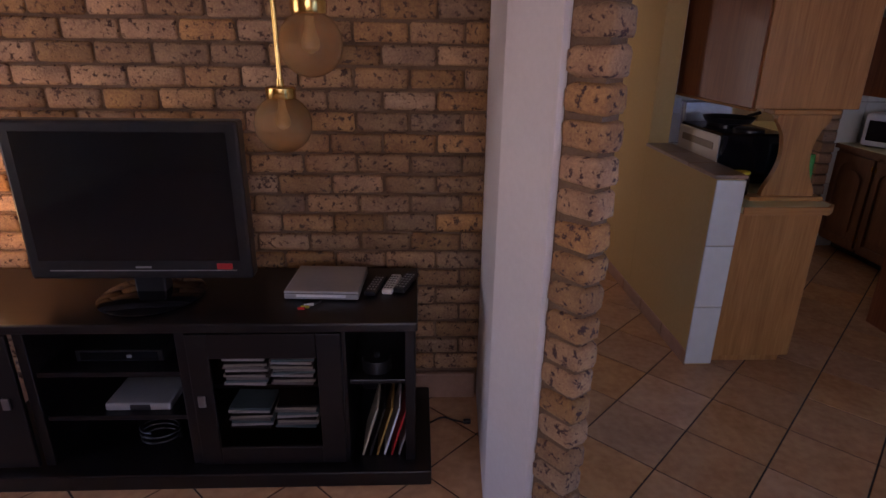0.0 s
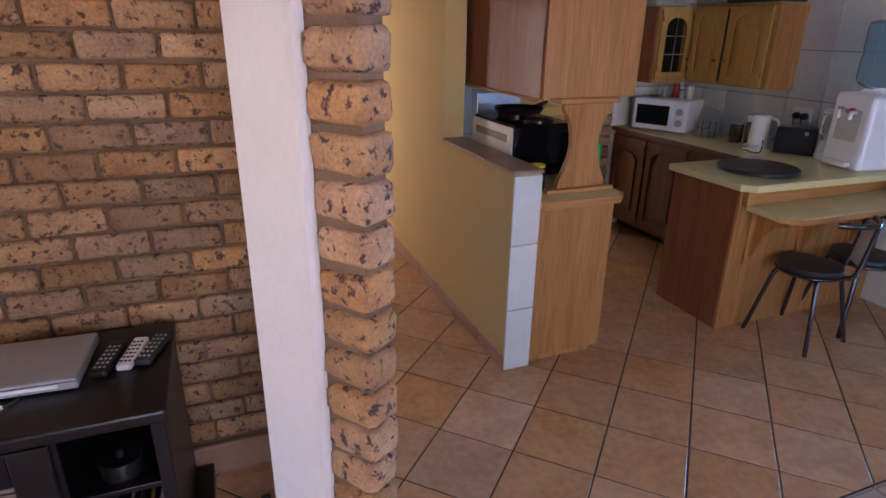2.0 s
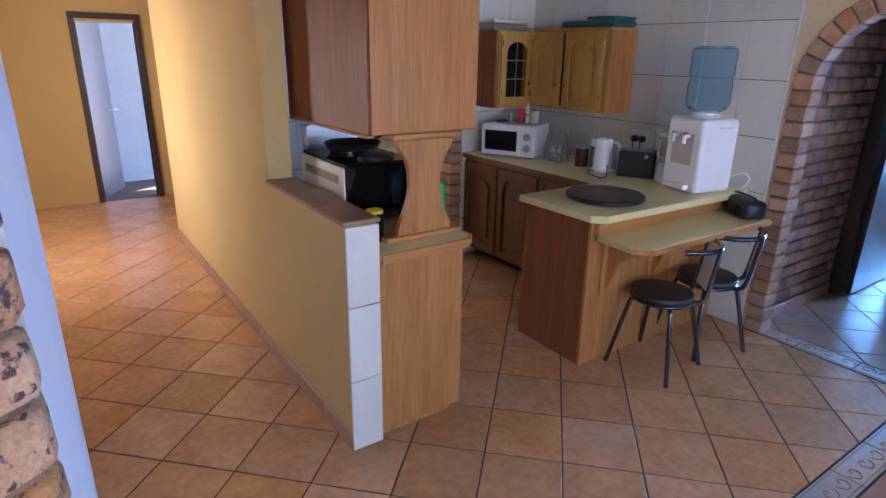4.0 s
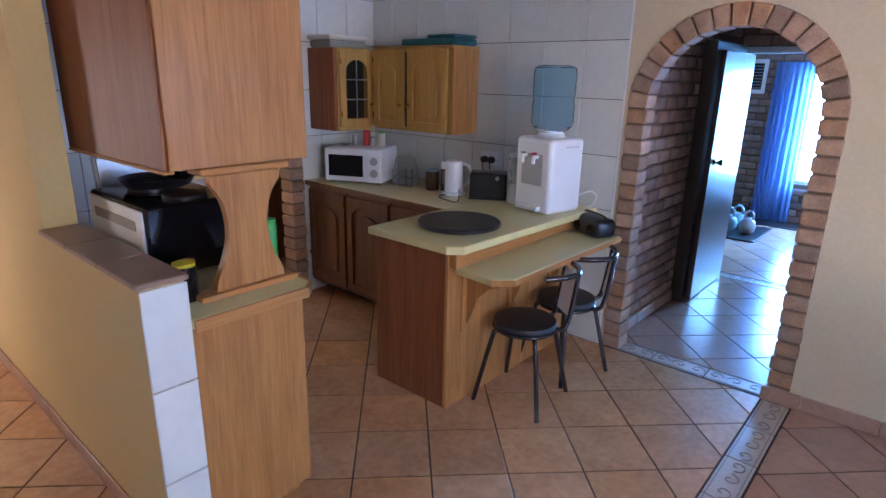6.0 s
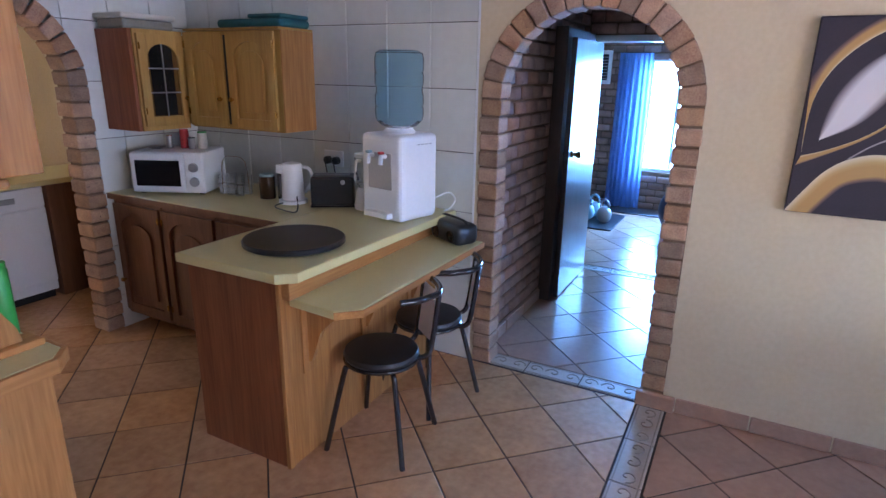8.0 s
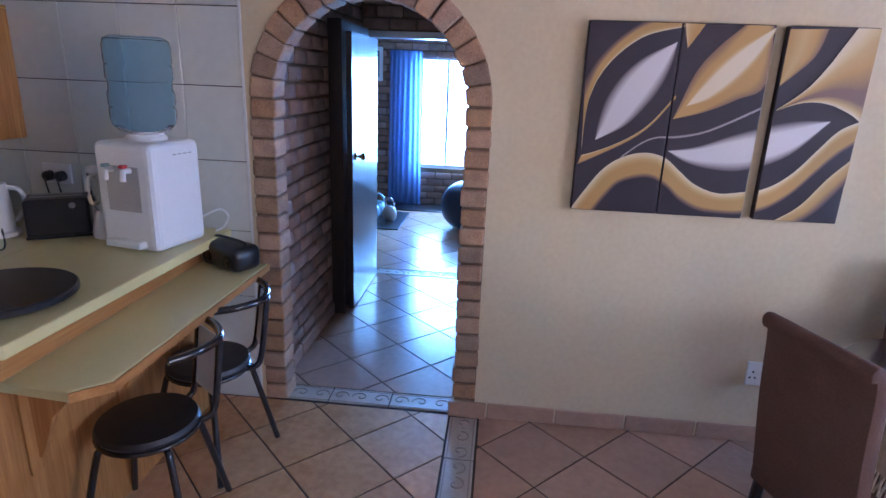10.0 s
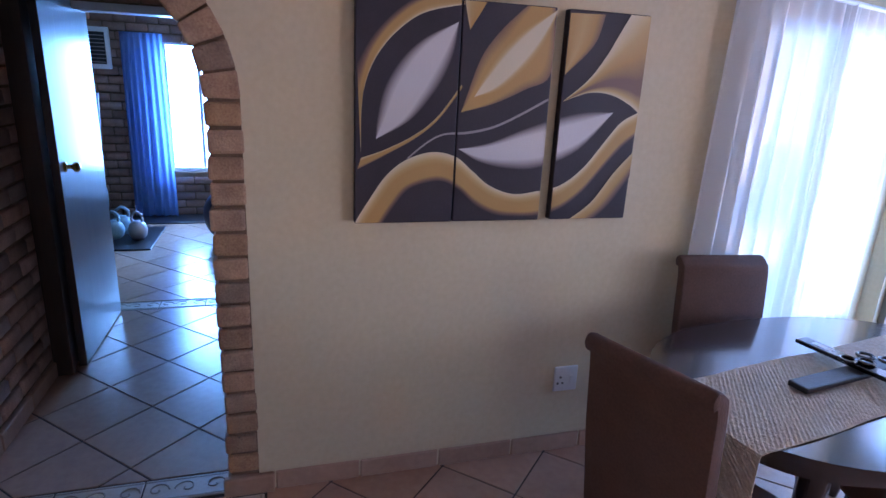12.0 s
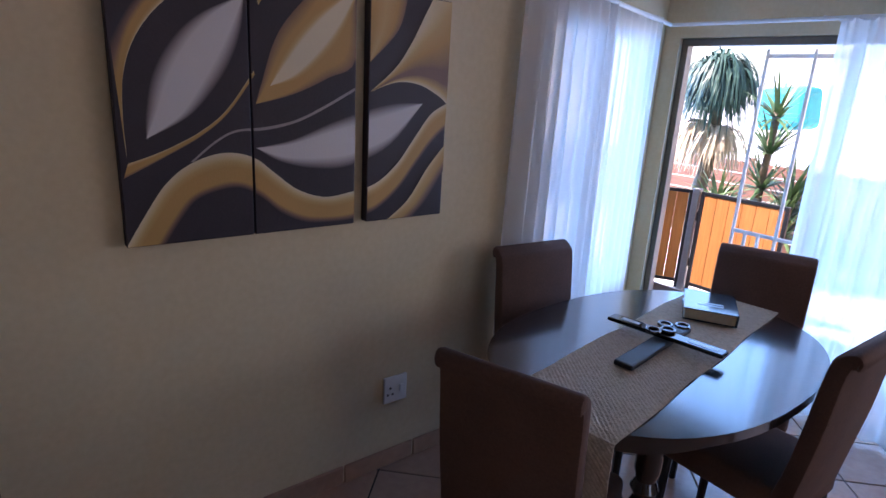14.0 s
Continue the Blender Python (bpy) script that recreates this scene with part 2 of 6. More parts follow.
# ---------- mesh helpers ----------
def part(name, bm, mat, parent=None, label="", smooth=False):
    """Links a bmesh as one mesh object, under a thing or a part if one is given."""
    bmesh.ops.recalc_face_normals(bm, faces=bm.faces)
    data = bpy.data.meshes.new(name)
    bm.to_mesh(data)
    bm.free()
    data.materials.append(mat)
    if smooth:
        data.shade_smooth()
        data.set_sharp_from_angle(angle=radians(38))
    ob = new(name, data)
    if parent:
        ob.parent = parent
    if label:
        tagged(ob, label)
    return ob


def thing(name, label, category, x=0, y=0, z=0, turn=0, group="", kind=""):
    ob = new(name)
    ob.empty_display_size = 0.05
    ob.matrix_basis = pose(x, y, z, 0, 0, turn)
    return tagged(ob, label, category, group, kind)


def box(x0, x1, y0, y1, z0, z1, bevel=0.0, bm=None, segments=2):
    own = bmesh.new()
    bmesh.ops.create_cube(own, size=1)
    for v in own.verts:
        v.co = Vector(((x0 + x1) / 2 + v.co.x * (x1 - x0), (y0 + y1) / 2 + v.co.y * (y1 - y0), (z0 + z1) / 2 + v.co.z * (z1 - z0)))
    if bevel:
        bmesh.ops.bevel(own, geom=own.edges[:], offset=bevel, segments=segments, affect="EDGES", profile=0.5)
    return join(bm, own)


def join(bm, own):
    if bm is None:
        return own
    data = bpy.data.meshes.new("join")
    own.to_mesh(data)
    own.free()
    bm.from_mesh(data)
    bpy.data.meshes.remove(data)
    return bm


def prism(outline, z0, z1, bevel=0.0, bm=None):
    own = bmesh.new()
    low = [own.verts.new((x, y, z0)) for x, y in outline]
    top = [own.verts.new((x, y, z1)) for x, y in outline]
    k = len(outline)
    own.faces.new(low[::-1])
    own.faces.new(top)
    for i in range(k):
        own.faces.new((low[i], low[(i + 1) % k], top[(i + 1) % k], top[i]))
    if bevel:
        bmesh.ops.bevel(own, geom=[e for e in own.edges if abs(e.verts[0].co.z - e.verts[1].co.z) < 1e-6], offset=bevel, segments=2, affect="EDGES", profile=0.5)
    return join(bm, own)


def turned(bm, m):
    bmesh.ops.transform(bm, matrix=m, verts=bm.verts)
    return bm


def upright(outline, depth0, depth1, axis="y", bevel=0.0, bm=None):
    """A prism whose outline lies in a vertical plane: (x, z) drawn along y, or (y, z) drawn along x."""
    own = prism(outline, depth0, depth1, bevel)
    for v in own.verts:
        a, b, c = v.co
        v.co = (a, c, b) if axis == "y" else (c, a, b)
    return join(bm, own)


def tube(points, r, bm=None, sides=10, closed=False):
    own = bmesh.new()
    pts = [Vector(p) for p in points]
    rings = []
    for i, p in enumerate(pts):
        a = pts[i - 1] if i or closed else p
        b = pts[(i + 1) % len(pts)] if i < len(pts) - 1 or closed else p
        d = (b - a).normalized()
        q = d.to_track_quat("Z", "Y")
        rr = r[i] if isinstance(r, (list, tuple)) else r
        rings.append([own.verts.new(p + q @ Vector((rr * math.cos(t), rr * math.sin(t), 0))) for t in (2 * math.pi * k / sides for k in range(sides))])
    for i in range(len(rings) if closed else len(rings) - 1):
        a, b = rings[i], rings[(i + 1) % len(rings)]
        for k in range(sides):
            own.faces.new((a[k], a[(k + 1) % sides], b[(k + 1) % sides], b[k]))
    if not closed:
        own.faces.new(rings[0][::-1])
        own.faces.new(rings[-1])
    return join(bm, own)


def curve(points, steps=6):
    """Smooth run through the points."""
    pts = [Vector(p) for p in points]
    out = []
    for i in range(len(pts) - 1):
        p0, p1, p2, p3 = pts[max(i - 1, 0)], pts[i], pts[i + 1], pts[min(i + 2, len(pts) - 1)]
        for k in range(steps):
            t = k / steps
            out.append(0.5 * (2 * p1 + (p2 - p0) * t + (2 * p0 - 5 * p1 + 4 * p2 - p3) * t * t + (3 * p1 - p0 - 3 * p2 + p3) * t ** 3))
    return out + [pts[-1]]


def lathe(profile, x=0, y=0, bm=None, sides=24):
    """Turned shape from (radius, height) pairs."""
    own = bmesh.new()
    rings = [[own.verts.new((x + r * math.cos(2 * math.pi * k / sides), y + r * math.sin(2 * math.pi * k / sides), z)) for k in range(sides)] for r, z in profile]
    for a, b in zip(rings, rings[1:]):
        for k in range(sides):
            own.faces.new((a[k], a[(k + 1) % sides], b[(k + 1) % sides], b[k]))
    own.faces.new(rings[0][::-1])
    own.faces.new(rings[-1])
    return join(bm, own)


def solid(name, bm, mat, label, category, group="", smooth=False):
    return tagged(part(name, bm, mat, None, label, smooth), label, category, group)


def structure(name, bm, mat, label, category="wall"):
    return tagged(part(name, bm, mat), label, category, "", "structure")


def shared(name, data, m, parent, random_turn=False):
    ob = new(name, data)
    ob.parent = parent
    ob.matrix_basis = m
    return ob


def mesh_of(name, bm, mat):
    bmesh.ops.recalc_face_normals(bm, faces=bm.faces)
    data = bpy.data.meshes.new(name)
    bm.to_mesh(data)
    bm.free()
    data.materials.append(mat)
    return data


def clip(poly, x0, x1, y0, y1):
    """The part of a flat outline inside a rectangle."""
    for axis, limit, sign in ((0, x0, 1), (0, x1, -1), (1, y0, 1), (1, y1, -1)):
        out = []
        for i in range(len(poly)):
            a, b = poly[i - 1], poly[i]
            ina, inb = sign * (a[axis] - limit) >= 0, sign * (b[axis] - limit) >= 0
            if ina != inb:
                t = (limit - a[axis]) / (b[axis] - a[axis])
                out.append((a[0] + t * (b[0] - a[0]), a[1] + t * (b[1] - a[1])))
            if inb:
                out.append(tuple(b))
        poly = out
        if len(poly) < 3:
            return []
    return poly


# ---------- large structure ----------
TOP = 2.55
structure("ground", box(-60, 60, -60, 60, -0.30, -0.16), PAVING, "pale grey concrete ground round the house", "ground")
structure("floor", box(-4.0, 9.4, -3.5, 9.6, -0.14, -0.004), GROUT, "dark grout bed under the floor tiles", "floor")
structure("patio", box(1.0, 8.0, -5.9, -3.5, -0.15, -0.03), PAVING, "sunlit pale patio paving outside the sliding door", "patio")
structure("ceiling", box(-4.2, 9.6, -2.6, 9.8, TOP, TOP + 0.12), CEILING, "plain off-white painted ceiling", "ceiling")
structure("ceiling_lounge", box(-4.2, 2.3, -3.7, -2.6, TOP, TOP + 0.12), CEILING, "plain off-white painted ceiling", "ceiling")


def wall_x(name, x0, x1, y0, y1, mat, label, holes=()):
    """Wall standing along y with rectangular holes (y0, y1, z0, z1)."""
    bm = bmesh.new()
    ys = sorted({y0, y1, *[h[0] for h in holes], *[h[1] for h in holes]})
    for a, b in zip(ys, ys[1:]):
        hole = [h for h in holes if h[0] <= a + 1e-6 and h[1] >= b - 1e-6]
        if hole:
            _, _, z0, z1 = hole[0]
            if z0 > 0:
                box(x0, x1, a, b, 0, z0, 0, bm)
            box(x0, x1, a, b, z1, TOP, 0, bm)
        else:
            box(x0, x1, a, b, 0, TOP, 0, bm)
    return structure(name, bm, mat, label)


def wall_y(name, x0, x1, y0, y1, mat, label, holes=()):
    """Wall standing along x with rectangular holes (x0, x1, z0, z1)."""
    bm = bmesh.new()
    xs = sorted({x0, x1, *[h[0] for h in holes], *[h[1] for h in holes]})
    for a, b in zip(xs, xs[1:]):
        hole = [h for h in holes if h[0] <= a + 1e-6 and h[1] >= b - 1e-6]
        if hole:
            _, _, z0, z1 = hole[0]
            if z0 > 0:
                box(a, b, y0, y1, 0, z0, 0, bm)
            box(a, b, y0, y1, z1, TOP, 0, bm)
        else:
            box(a, b, y0, y1, 0, TOP, 0, bm)
    return structure(name, bm, mat, label)


# lounge
wall_tv = wall_y("wall_tv", -4.0, 0.19, 2.44, 2.62, MORTAR, "speckled brown face-brick wall behind the television")
wall_x("wall_lounge_west", -4.15, -4.0, -3.5, 2.62, CREAM, "cream plastered lounge wall with an assumed window", [(-0.4, 1.6, 0.7, 2.05)])
# South opening is assumed; it holds the added fill lamp.
wall_y("wall_lounge_south", -4.15, 2.3, -3.65, -3.5, CREAM, "cream plastered lounge wall with an assumed window", [(-1.0, 1.4, 0.9, 2.25)])
wall_x("wall_lounge_east", 2.3, 2.42, -3.65, -2.4, CREAM, "cream plastered return wall")

# short wall between lounge and hall: plastered side, rounded clinker bricks at its end
wall_stub = structure("wall_pier", prism([(0.192, 2.62), (0.140, 1.67), (0.246, 1.436), (0.405, 1.436), (0.405, 2.62)], 0, TOP, 0.0), WHITE_PLASTER,
                      "white plastered short wall ending in rounded bricks")
structure("wall_pier_mortar", prism([(0.268, 1.435), (0.342, 1.348), (0.394, 1.38), (0.394, 1.435)], 0, TOP), MORTAR, "brown mortar behind the end bricks")
structure("trim_pier", prism([(0.239, 1.440), (0.245, 1.424), (0.258, 1.428), (0.252, 1.4355)], 0, TOP, 0.0), WHITE_PLASTER, "white plaster edge bead", "trim")

# hall
wall_x("wall_hall_west", -0.5, -0.36, 2.62, 8.4, YELLOW, "yellow plastered hall wall with a window", [(5.8, 6.5, 0.6, 2.0)])
structure("wall_hall_east", box(1.395, 1.53, 3.65, 6.55, 0, TOP, 0.004), YELLOW, "pale yellow plastered hall wall")
wall_y("wall_hall_end", -0.5, 2.4, 8.4, 8.54, YELLOW, "yellow plastered hall end wall with a doorway", [(0.94, 1.52, 0, 2.0)])
wall_x("wall_hall_far", 2.3, 2.4, 6.55, 8.4, YELLOW, "yellow plastered wall of the hall")
structure("wall_bedroom", box(-0.5, 2.4, 9.5, 9.6, 0, TOP), BEDROOM_DIM_BLUE, "pale bluish white bedroom wall, darkened in colour to look dimly lit")
hall_door = thing("door_hall", "brown timber door frame round an open hall doorway", "door frame", 0.32, 8.4, 0, kind="structure")
part("jamb", box(1.20, 1.26, -0.03, 0.16, 0, 2.03, 0.005), DOOR_WOOD, hall_door)
part("jamb", box(0.56, 0.62, -0.03, 0.16, 0, 2.03, 0.005), DOOR_WOOD, hall_door)
part("head", box(0.56, 1.26, -0.03, 0.16, 2.03, 2.09, 0.005), DOOR_WOOD, hall_door)
part("leaf", turned(box(0, 0.58, 0, 0.035, 0.01, 2.0, 0.003), pose(0.64, 0.17, 0, 0, 0, 62)), DOOR_WOOD, hall_door, "open dark timber door leaf")
part("handle", turned(tube([(0, 0, 0), (0.0, -0.05, 0), (0.1, -0.05, 0)], 0.009), pose(0.86, 0.46, 1.02, 0, 0, 62)), STEEL, hall_door)
structure("wall_half", box(1.395, 1.53, 2.70, 3.649, 0, 1.07, 0.0), YELLOW, "yellow plastered half wall with a tiled end")

# arch wall between kitchen, dining area and passage
AY, AR, SPRING, AX = 1.862, 0.44, 1.565, 4.17


def arch_wall(name, along0, along1, centre, r, spring, d0, d1, axis, mat, label):
    bm = bmesh.new()
    # two halves keep the outline simple on each side of the crown
    for side in (1, -1):
        ring = [(centre + side * r * math.cos(a), spring + r * math.sin(a)) for a in (math.pi / 2 * k / 14 for k in range(15))]
        edge = along1 if side == 1 else along0
        poly = [(centre + side * r, 0)] + ring + [(centre, TOP), (edge, TOP), (edge, 0)]
        upright(poly, d0, d1, axis, 0, bm)
    return structure(name, bm, mat, label)


wall_arch = arch_wall("wall_arch", -0.62, 2.45, AY, AR + 0.118, SPRING, AX, AX + 0.10, "x", CREAM, "cream plastered wall with a brick-edged arch")
wall_kitchen = structure("wall_kitchen_east", box(AX + 0.010, AX + 0.13, 2.45, 4.8, 0, TOP), GROUT, "kitchen wall carrying white tiles")
structure("trim_tile_edge", box(AX - 0.004, AX + 0.012, 2.440, 2.452, 0, TOP), WHITE_PLASTIC, "white tile edge strip", "trim")



def arch_ring(name, centre, r, spring, d0, d1, axis, label):
    """Mortar bed behind the ring of arch bricks."""
    bm = bmesh.new()
    for side in (1, -1):
        arc = [math.pi / 2 * k / 14 for k in range(15)]
        inner = [(centre + side * r * math.cos(a), spring + r * math.sin(a)) for a in arc]
        outer = [(centre + side * (r + 0.104) * math.cos(a), spring + (r + 0.104) * math.sin(a)) for a in arc]
        for i in range(14):
            upright([inner[i], inner[i + 1], outer[i + 1], outer[i]], d0, d1, axis, 0, bm)
        upright([(centre + side * r, 0), inner[0], outer[0], (centre + side * (r + 0.104), 0)], d0, d1, axis, 0, bm)
    return structure(name, bm, MORTAR, label)


arch_ring("wall_arch_mortar", AY, AR + 0.013, SPRING, AX + 0.004, AX + 0.11, "x", "brown mortar between the arch bricks")

# passage and exercise room beyond the arch
wall_passage = wall_y("wall_passage_north", AX + 0.13, 6.28, 2.42, 2.56, MORTAR, "brown face-brick passage wall")
wall_y("wall_passage_south", AX + 0.10, 6.28, 1.18, 1.30, MORTAR, "brown face-brick passage wall")
wall_lintel = wall_x("wall_gym_door", 6.28, 6.42, 0.2, 4.2, MORTAR, "brown brick wall with a doorway to the exercise room", [(1.42, 2.36, 0, 1.98)])
wall_gym = wall_x("wall_gym_far", 9.2, 9.4, -0.6, 4.6, MORTAR, "brown brick outer wall of the exercise room with a window", [(1.25, 2.36, 0.50, 1.93)])
wall_y("wall_gym_north", 6.42, 9.4, 4.2, 4.3, MORTAR, "brown brick wall of the exercise room")
wall_y("wall_gym_south", 6.42, 9.4, -0.6, -0.5, MORTAR, "brown brick wall of the exercise room")

# kitchen back wall with its own arch, and the scullery
BX, BR = 2.835, 0.46
wall_back = arch_wall("wall_kitchen_back", 1.53, 4.18, BX, BR + 0.115, 1.58, 4.685, 4.80, "y", GROUT, "kitchen back wall with a brick arch")
arch_ring("wall_back_mortar", BX, BR + 0.013, 1.58, 4.688, 4.805, "y", "brown mortar between the arch bricks")
wall_y("wall_scullery_back", 1.6, 4.3, 7.2, 7.3, CREAM, "cream scullery wall with a window", [(1.75, 2.65, 1.05, 2.0)])
wall_x("wall_scullery_east", 4.2, 4.3, 4.8, 7.3, CREAM, "cream scullery wall")
wall_x("wall_scullery_west", 1.6, 1.7, 6.55, 7.3, CREAM, "cream scullery wall")

# dining bay
bay = Vector((4.55 - 4.20, -2.27 + 0.62, 0))
side_turn = math.degrees(math.atan2(bay.y, bay.x))
side = bmesh.new()
L = bay.length
for a, b, z0, z1 in ((0, 0.28, 0, TOP), (0.28, 1.5, 0, 0.45), (0.28, 1.5, 2.0, TOP), (1.5, L, 0, TOP)):
    box(a, b, 0, 0.13, z0, z1, 0, side)
structure("wall_bay_side", turned(side, pose(4.20, -0.62, 0, 0, 0, side_turn)), CREAM, "cream plastered angled bay wall with a window")
wall_patio = wall_y("wall_patio", 2.3, 4.70, -2.40, -2.27, CREAM, "cream plastered wall with a sliding patio door", [(2.55, 4.44, 0, 2.0)])


# ---------- brickwork ----------
def brick_mesh(name, w, h, d, mat, bevel=0.007, rough=0.0):
    bm = box(-w / 2, w / 2, -d / 2, d / 2, -h / 2, h / 2, bevel, segments=1)
    for v in bm.verts:
        v.co += Vector((rng.uniform(-rough, rough), rng.uniform(-rough, rough) * 0.6, rng.uniform(-rough, rough)))
    data = mesh_of(name, bm, mat)
    data.shade_smooth()
    return data


rng = random.Random(4)
COURSE = 0.0905


def jitter(a):
    return rng.uniform(-a, a)


# ---------- fixed windows ----------
def window(name, x, y, turn, wide, z0, z1, label, bars=1):
    w = thing(name, label, "window", x, y, 0, turn, kind="structure")
    part("frame", box(-wide / 2, -wide / 2 + 0.045, -0.03, 0.03, z0, z1, 0.004), WHITE_PLASTIC, w)
    part("frame", box(wide / 2 - 0.045, wide / 2, -0.03, 0.03, z0, z1, 0.004), WHITE_PLASTIC, w)
    part("frame", box(-wide / 2, wide / 2, -0.028, 0.028, z1 - 0.045, z1, 0.004), WHITE_PLASTIC, w)
    part("window_sill", box(-wide / 2, wide / 2, -0.05, 0.05, z0 - 0.002, z0 + 0.045, 0.006), WHITE_PLASTIC, w)
    for i in range(bars):
        c = -wide / 2 + wide * (i + 1) / (bars + 1)
        part("mullion", box(c - 0.016, c + 0.016, -0.02, 0.02, z0 + 0.04, z1 - 0.04, 0.003), WHITE_PLASTIC, w)
    return w


window("window_1", 9.30, 1.805, 90, 1.11, 0.50, 1.93, "bright exercise-room window in a white frame", 2)
window("window_2", -4.08, 0.6, 90, 2.0, 0.70, 2.05, "white framed lounge window, assumed out of view", 2)
# Unseen south window, added round the fill lamp.
window("window_3", 0.2, -3.58, 0, 2.4, 0.90, 2.25, "white framed lounge window, assumed out of view", 2)
window("window_4", -0.43, 6.15, 90, 0.7, 0.60, 2.0, "white framed hall window", 1)
window("window_5", 2.2, 7.25, 0, 0.9, 1.05, 2.0, "white framed scullery window", 1)
bay_window = window("window_6", 0, 0, 0, 1.22, 0.45, 2.0, "white framed bay window behind the curtain", 1)
bay_window.matrix_basis = pose(4.20, -0.62, 0, 0, 0, side_turn) @ pose(0.89, 0.065, 0)


# ---------- kitchen units ----------
def arch_outline(w, z0, z1, rise):
    return [(-w / 2, z0), (w / 2, z0), (w / 2, z1 - rise)] + [
        (w / 2 * math.cos(a), z1 - rise + rise * math.sin(a)) for a in (math.pi * k / 12 for k in range(1, 12))] + [(-w / 2, z1 - rise)]


def panel_door(parent, x, y, turn, w, z0, z1, mat, glazed=False, knob_side=1, inward=False):
    """Cathedral-top cabinet door, hung in the plane y = 0 of its own turn, facing -y."""
    m = pose(x, y, 0, 0, 0, turn)
    bm = bmesh.new()
    s = 0.055 if w > 0.28 else 0.045
    box(-w / 2, -w / 2 + s, -0.02, 0, z0, z1, 0.003, bm)
    box(w / 2 - s, w / 2, -0.02, 0, z0, z1, 0.003, bm)
    box(-w / 2 + s, w / 2 - s, -0.019, -0.001, z0, z0 + s, 0.002, bm)
    hi = z1 - s
    rise = min(0.1, w * 0.28)
    iw = w - 2 * s
    ring = [(iw / 2 * math.cos(a), hi - rise + rise * math.sin(a)) for a in (math.pi * k / 14 for k in range(15))]
    upright([(iw / 2, z1), (-iw / 2, z1)] + ring[::-1], -0.019, -0.001, "y", 0, bm)
    d = part("door", turned(bm, m), mat, parent)
    inner = [(iw / 2 - 0.002, z0 + s), (iw / 2 - 0.002, hi - rise)] + ring[1:-1] + [(-iw / 2 + 0.002, hi - rise), (-iw / 2 + 0.002, z0 + s)]
    if glazed:
        pane = part("pane", turned(upright(inner, -0.011, -0.008, "y"), m), SMOKED, d, "leaded glass pane")
        pane.visible_shadow = False
        for c in (0.0,):
            part("glazing_bar", turned(box(c - 0.004, c + 0.004, -0.016, -0.012, z0 + s, hi), m), STEEL, d)
        for k in (1, 2):
            zz = z0 + s + (hi - z0 - s) * k / 3
            part("glazing_bar", turned(box(-iw / 2, iw / 2, -0.0165, -0.0125, zz - 0.004, zz + 0.004), m), STEEL, d)
    else:
        part("raised_panel", turned(upright(inner, -0.006, -0.002, "y"), m), mat, d)
        small = [(px * 0.72, (pz - (z0 + hi) / 2) * 0.80 + (z0 + hi) / 2) for px, pz in inner]
        part("raised_panel", turned(upright(small, -0.020, -0.006, "y", 0.005), m), mat, d)
    kx = (w / 2 - 0.03) * knob_side
    part("knob", turned(lathe([(0.006, 0), (0.006, 0.012), (0.015, 0.018), (0.012, 0.03), (0.003, 0.033)], sides=10), m @ pose(kx, -0.02, z0 + (z1 - z0) * 0.3, 90)), BRASS, d)
    for zz in (z0 + 0.07, z1 - 0.09):
        part("hinge", turned(box(-0.006, 0.006, -0.026, -0.018, zz, zz + 0.04, 0.002), m @ pose(-(w / 2 - 0.004) * knob_side, 0, 0)), BRASS, d)
    return d


# tall oak screen unit by the half wall
screen = thing("oak_base_cabinet", "light oak kitchen base cabinet beside the half wall", "cabinet", 0, 0, 0)
part("body", box(1.535, 1.985, 2.705, 4.11, 0.05, 0.895, 0.004), OAK, screen)
part("plinth", box(1.535, 1.95, 2.74, 4.11, 0, 0.05), OAK, screen)
worktop_a = solid("worktop", prism([(1.535, 2.67), (1.98, 2.67), (2.03, 2.72), (2.03, 4.11), (1.535, 4.11)], 0.897, 0.935, 0.006), LAMINATE,
                  "cream laminate worktop with oak edging on the oak base cabinet", "worktop")
part("edging", prism([(1.535, 2.669), (1.979, 2.669), (2.031, 2.721), (2.031, 4.11), (2.042, 4.11), (2.042, 2.716), (1.984, 2.657), (1.535, 2.657)], 0.893, 0.9345, 0.003), OAK_X, worktop_a, "oak edging")
post = solid("oak_screen_panel", bmesh.new(), OAK, "shaped oak panel standing between worktop and wall cabinet", "panel")
bm = bmesh.new()
right = [(1.975, 0.955), (1.965, 1.0), (1.935, 1.06), (1.915, 1.14), (1.915, 1.22), (1.94, 1.30), (1.975, 1.345), (1.975, 1.378)]
left = [(1.70, 1.378), (1.70, 1.345), (1.735, 1.30), (1.755, 1.22), (1.755, 1.14), (1.73, 1.06), (1.70, 1.0), (1.69, 0.955)]
upright([(a.x, a.y) for a in curve([(*p, 0) for p in right], 4)] + [(a.x, a.y) for a in curve([(*p, 0) for p in left], 4)], 2.80, 2.835, "y", 0.004, bm)
bm.to_mesh(post.data)
bm.free()
part("foot_strip", box(1.62, 2.02, 2.775, 2.86, 0.935, 0.957, 0.006), OAK_X, post)
oak_top = thing("oak_wall_cabinet", "large plain oak wall cabinet hanging above the half wall", "cabinet", 0, 0, 0)
part("body", box(1.575, 2.115, 2.81, 3.73, 1.405, TOP, 0.004), OAK, oak_top)
part("end_panel", box(1.565, 1.575, 2.825, 3.73, 1.405, TOP, 0.002), OAK_DARK, oak_top)
part("bottom_trim", box(1.67, 2.02, 2.795, 2.90, 1.378, 1.404, 0.008), OAK_X, oak_top)
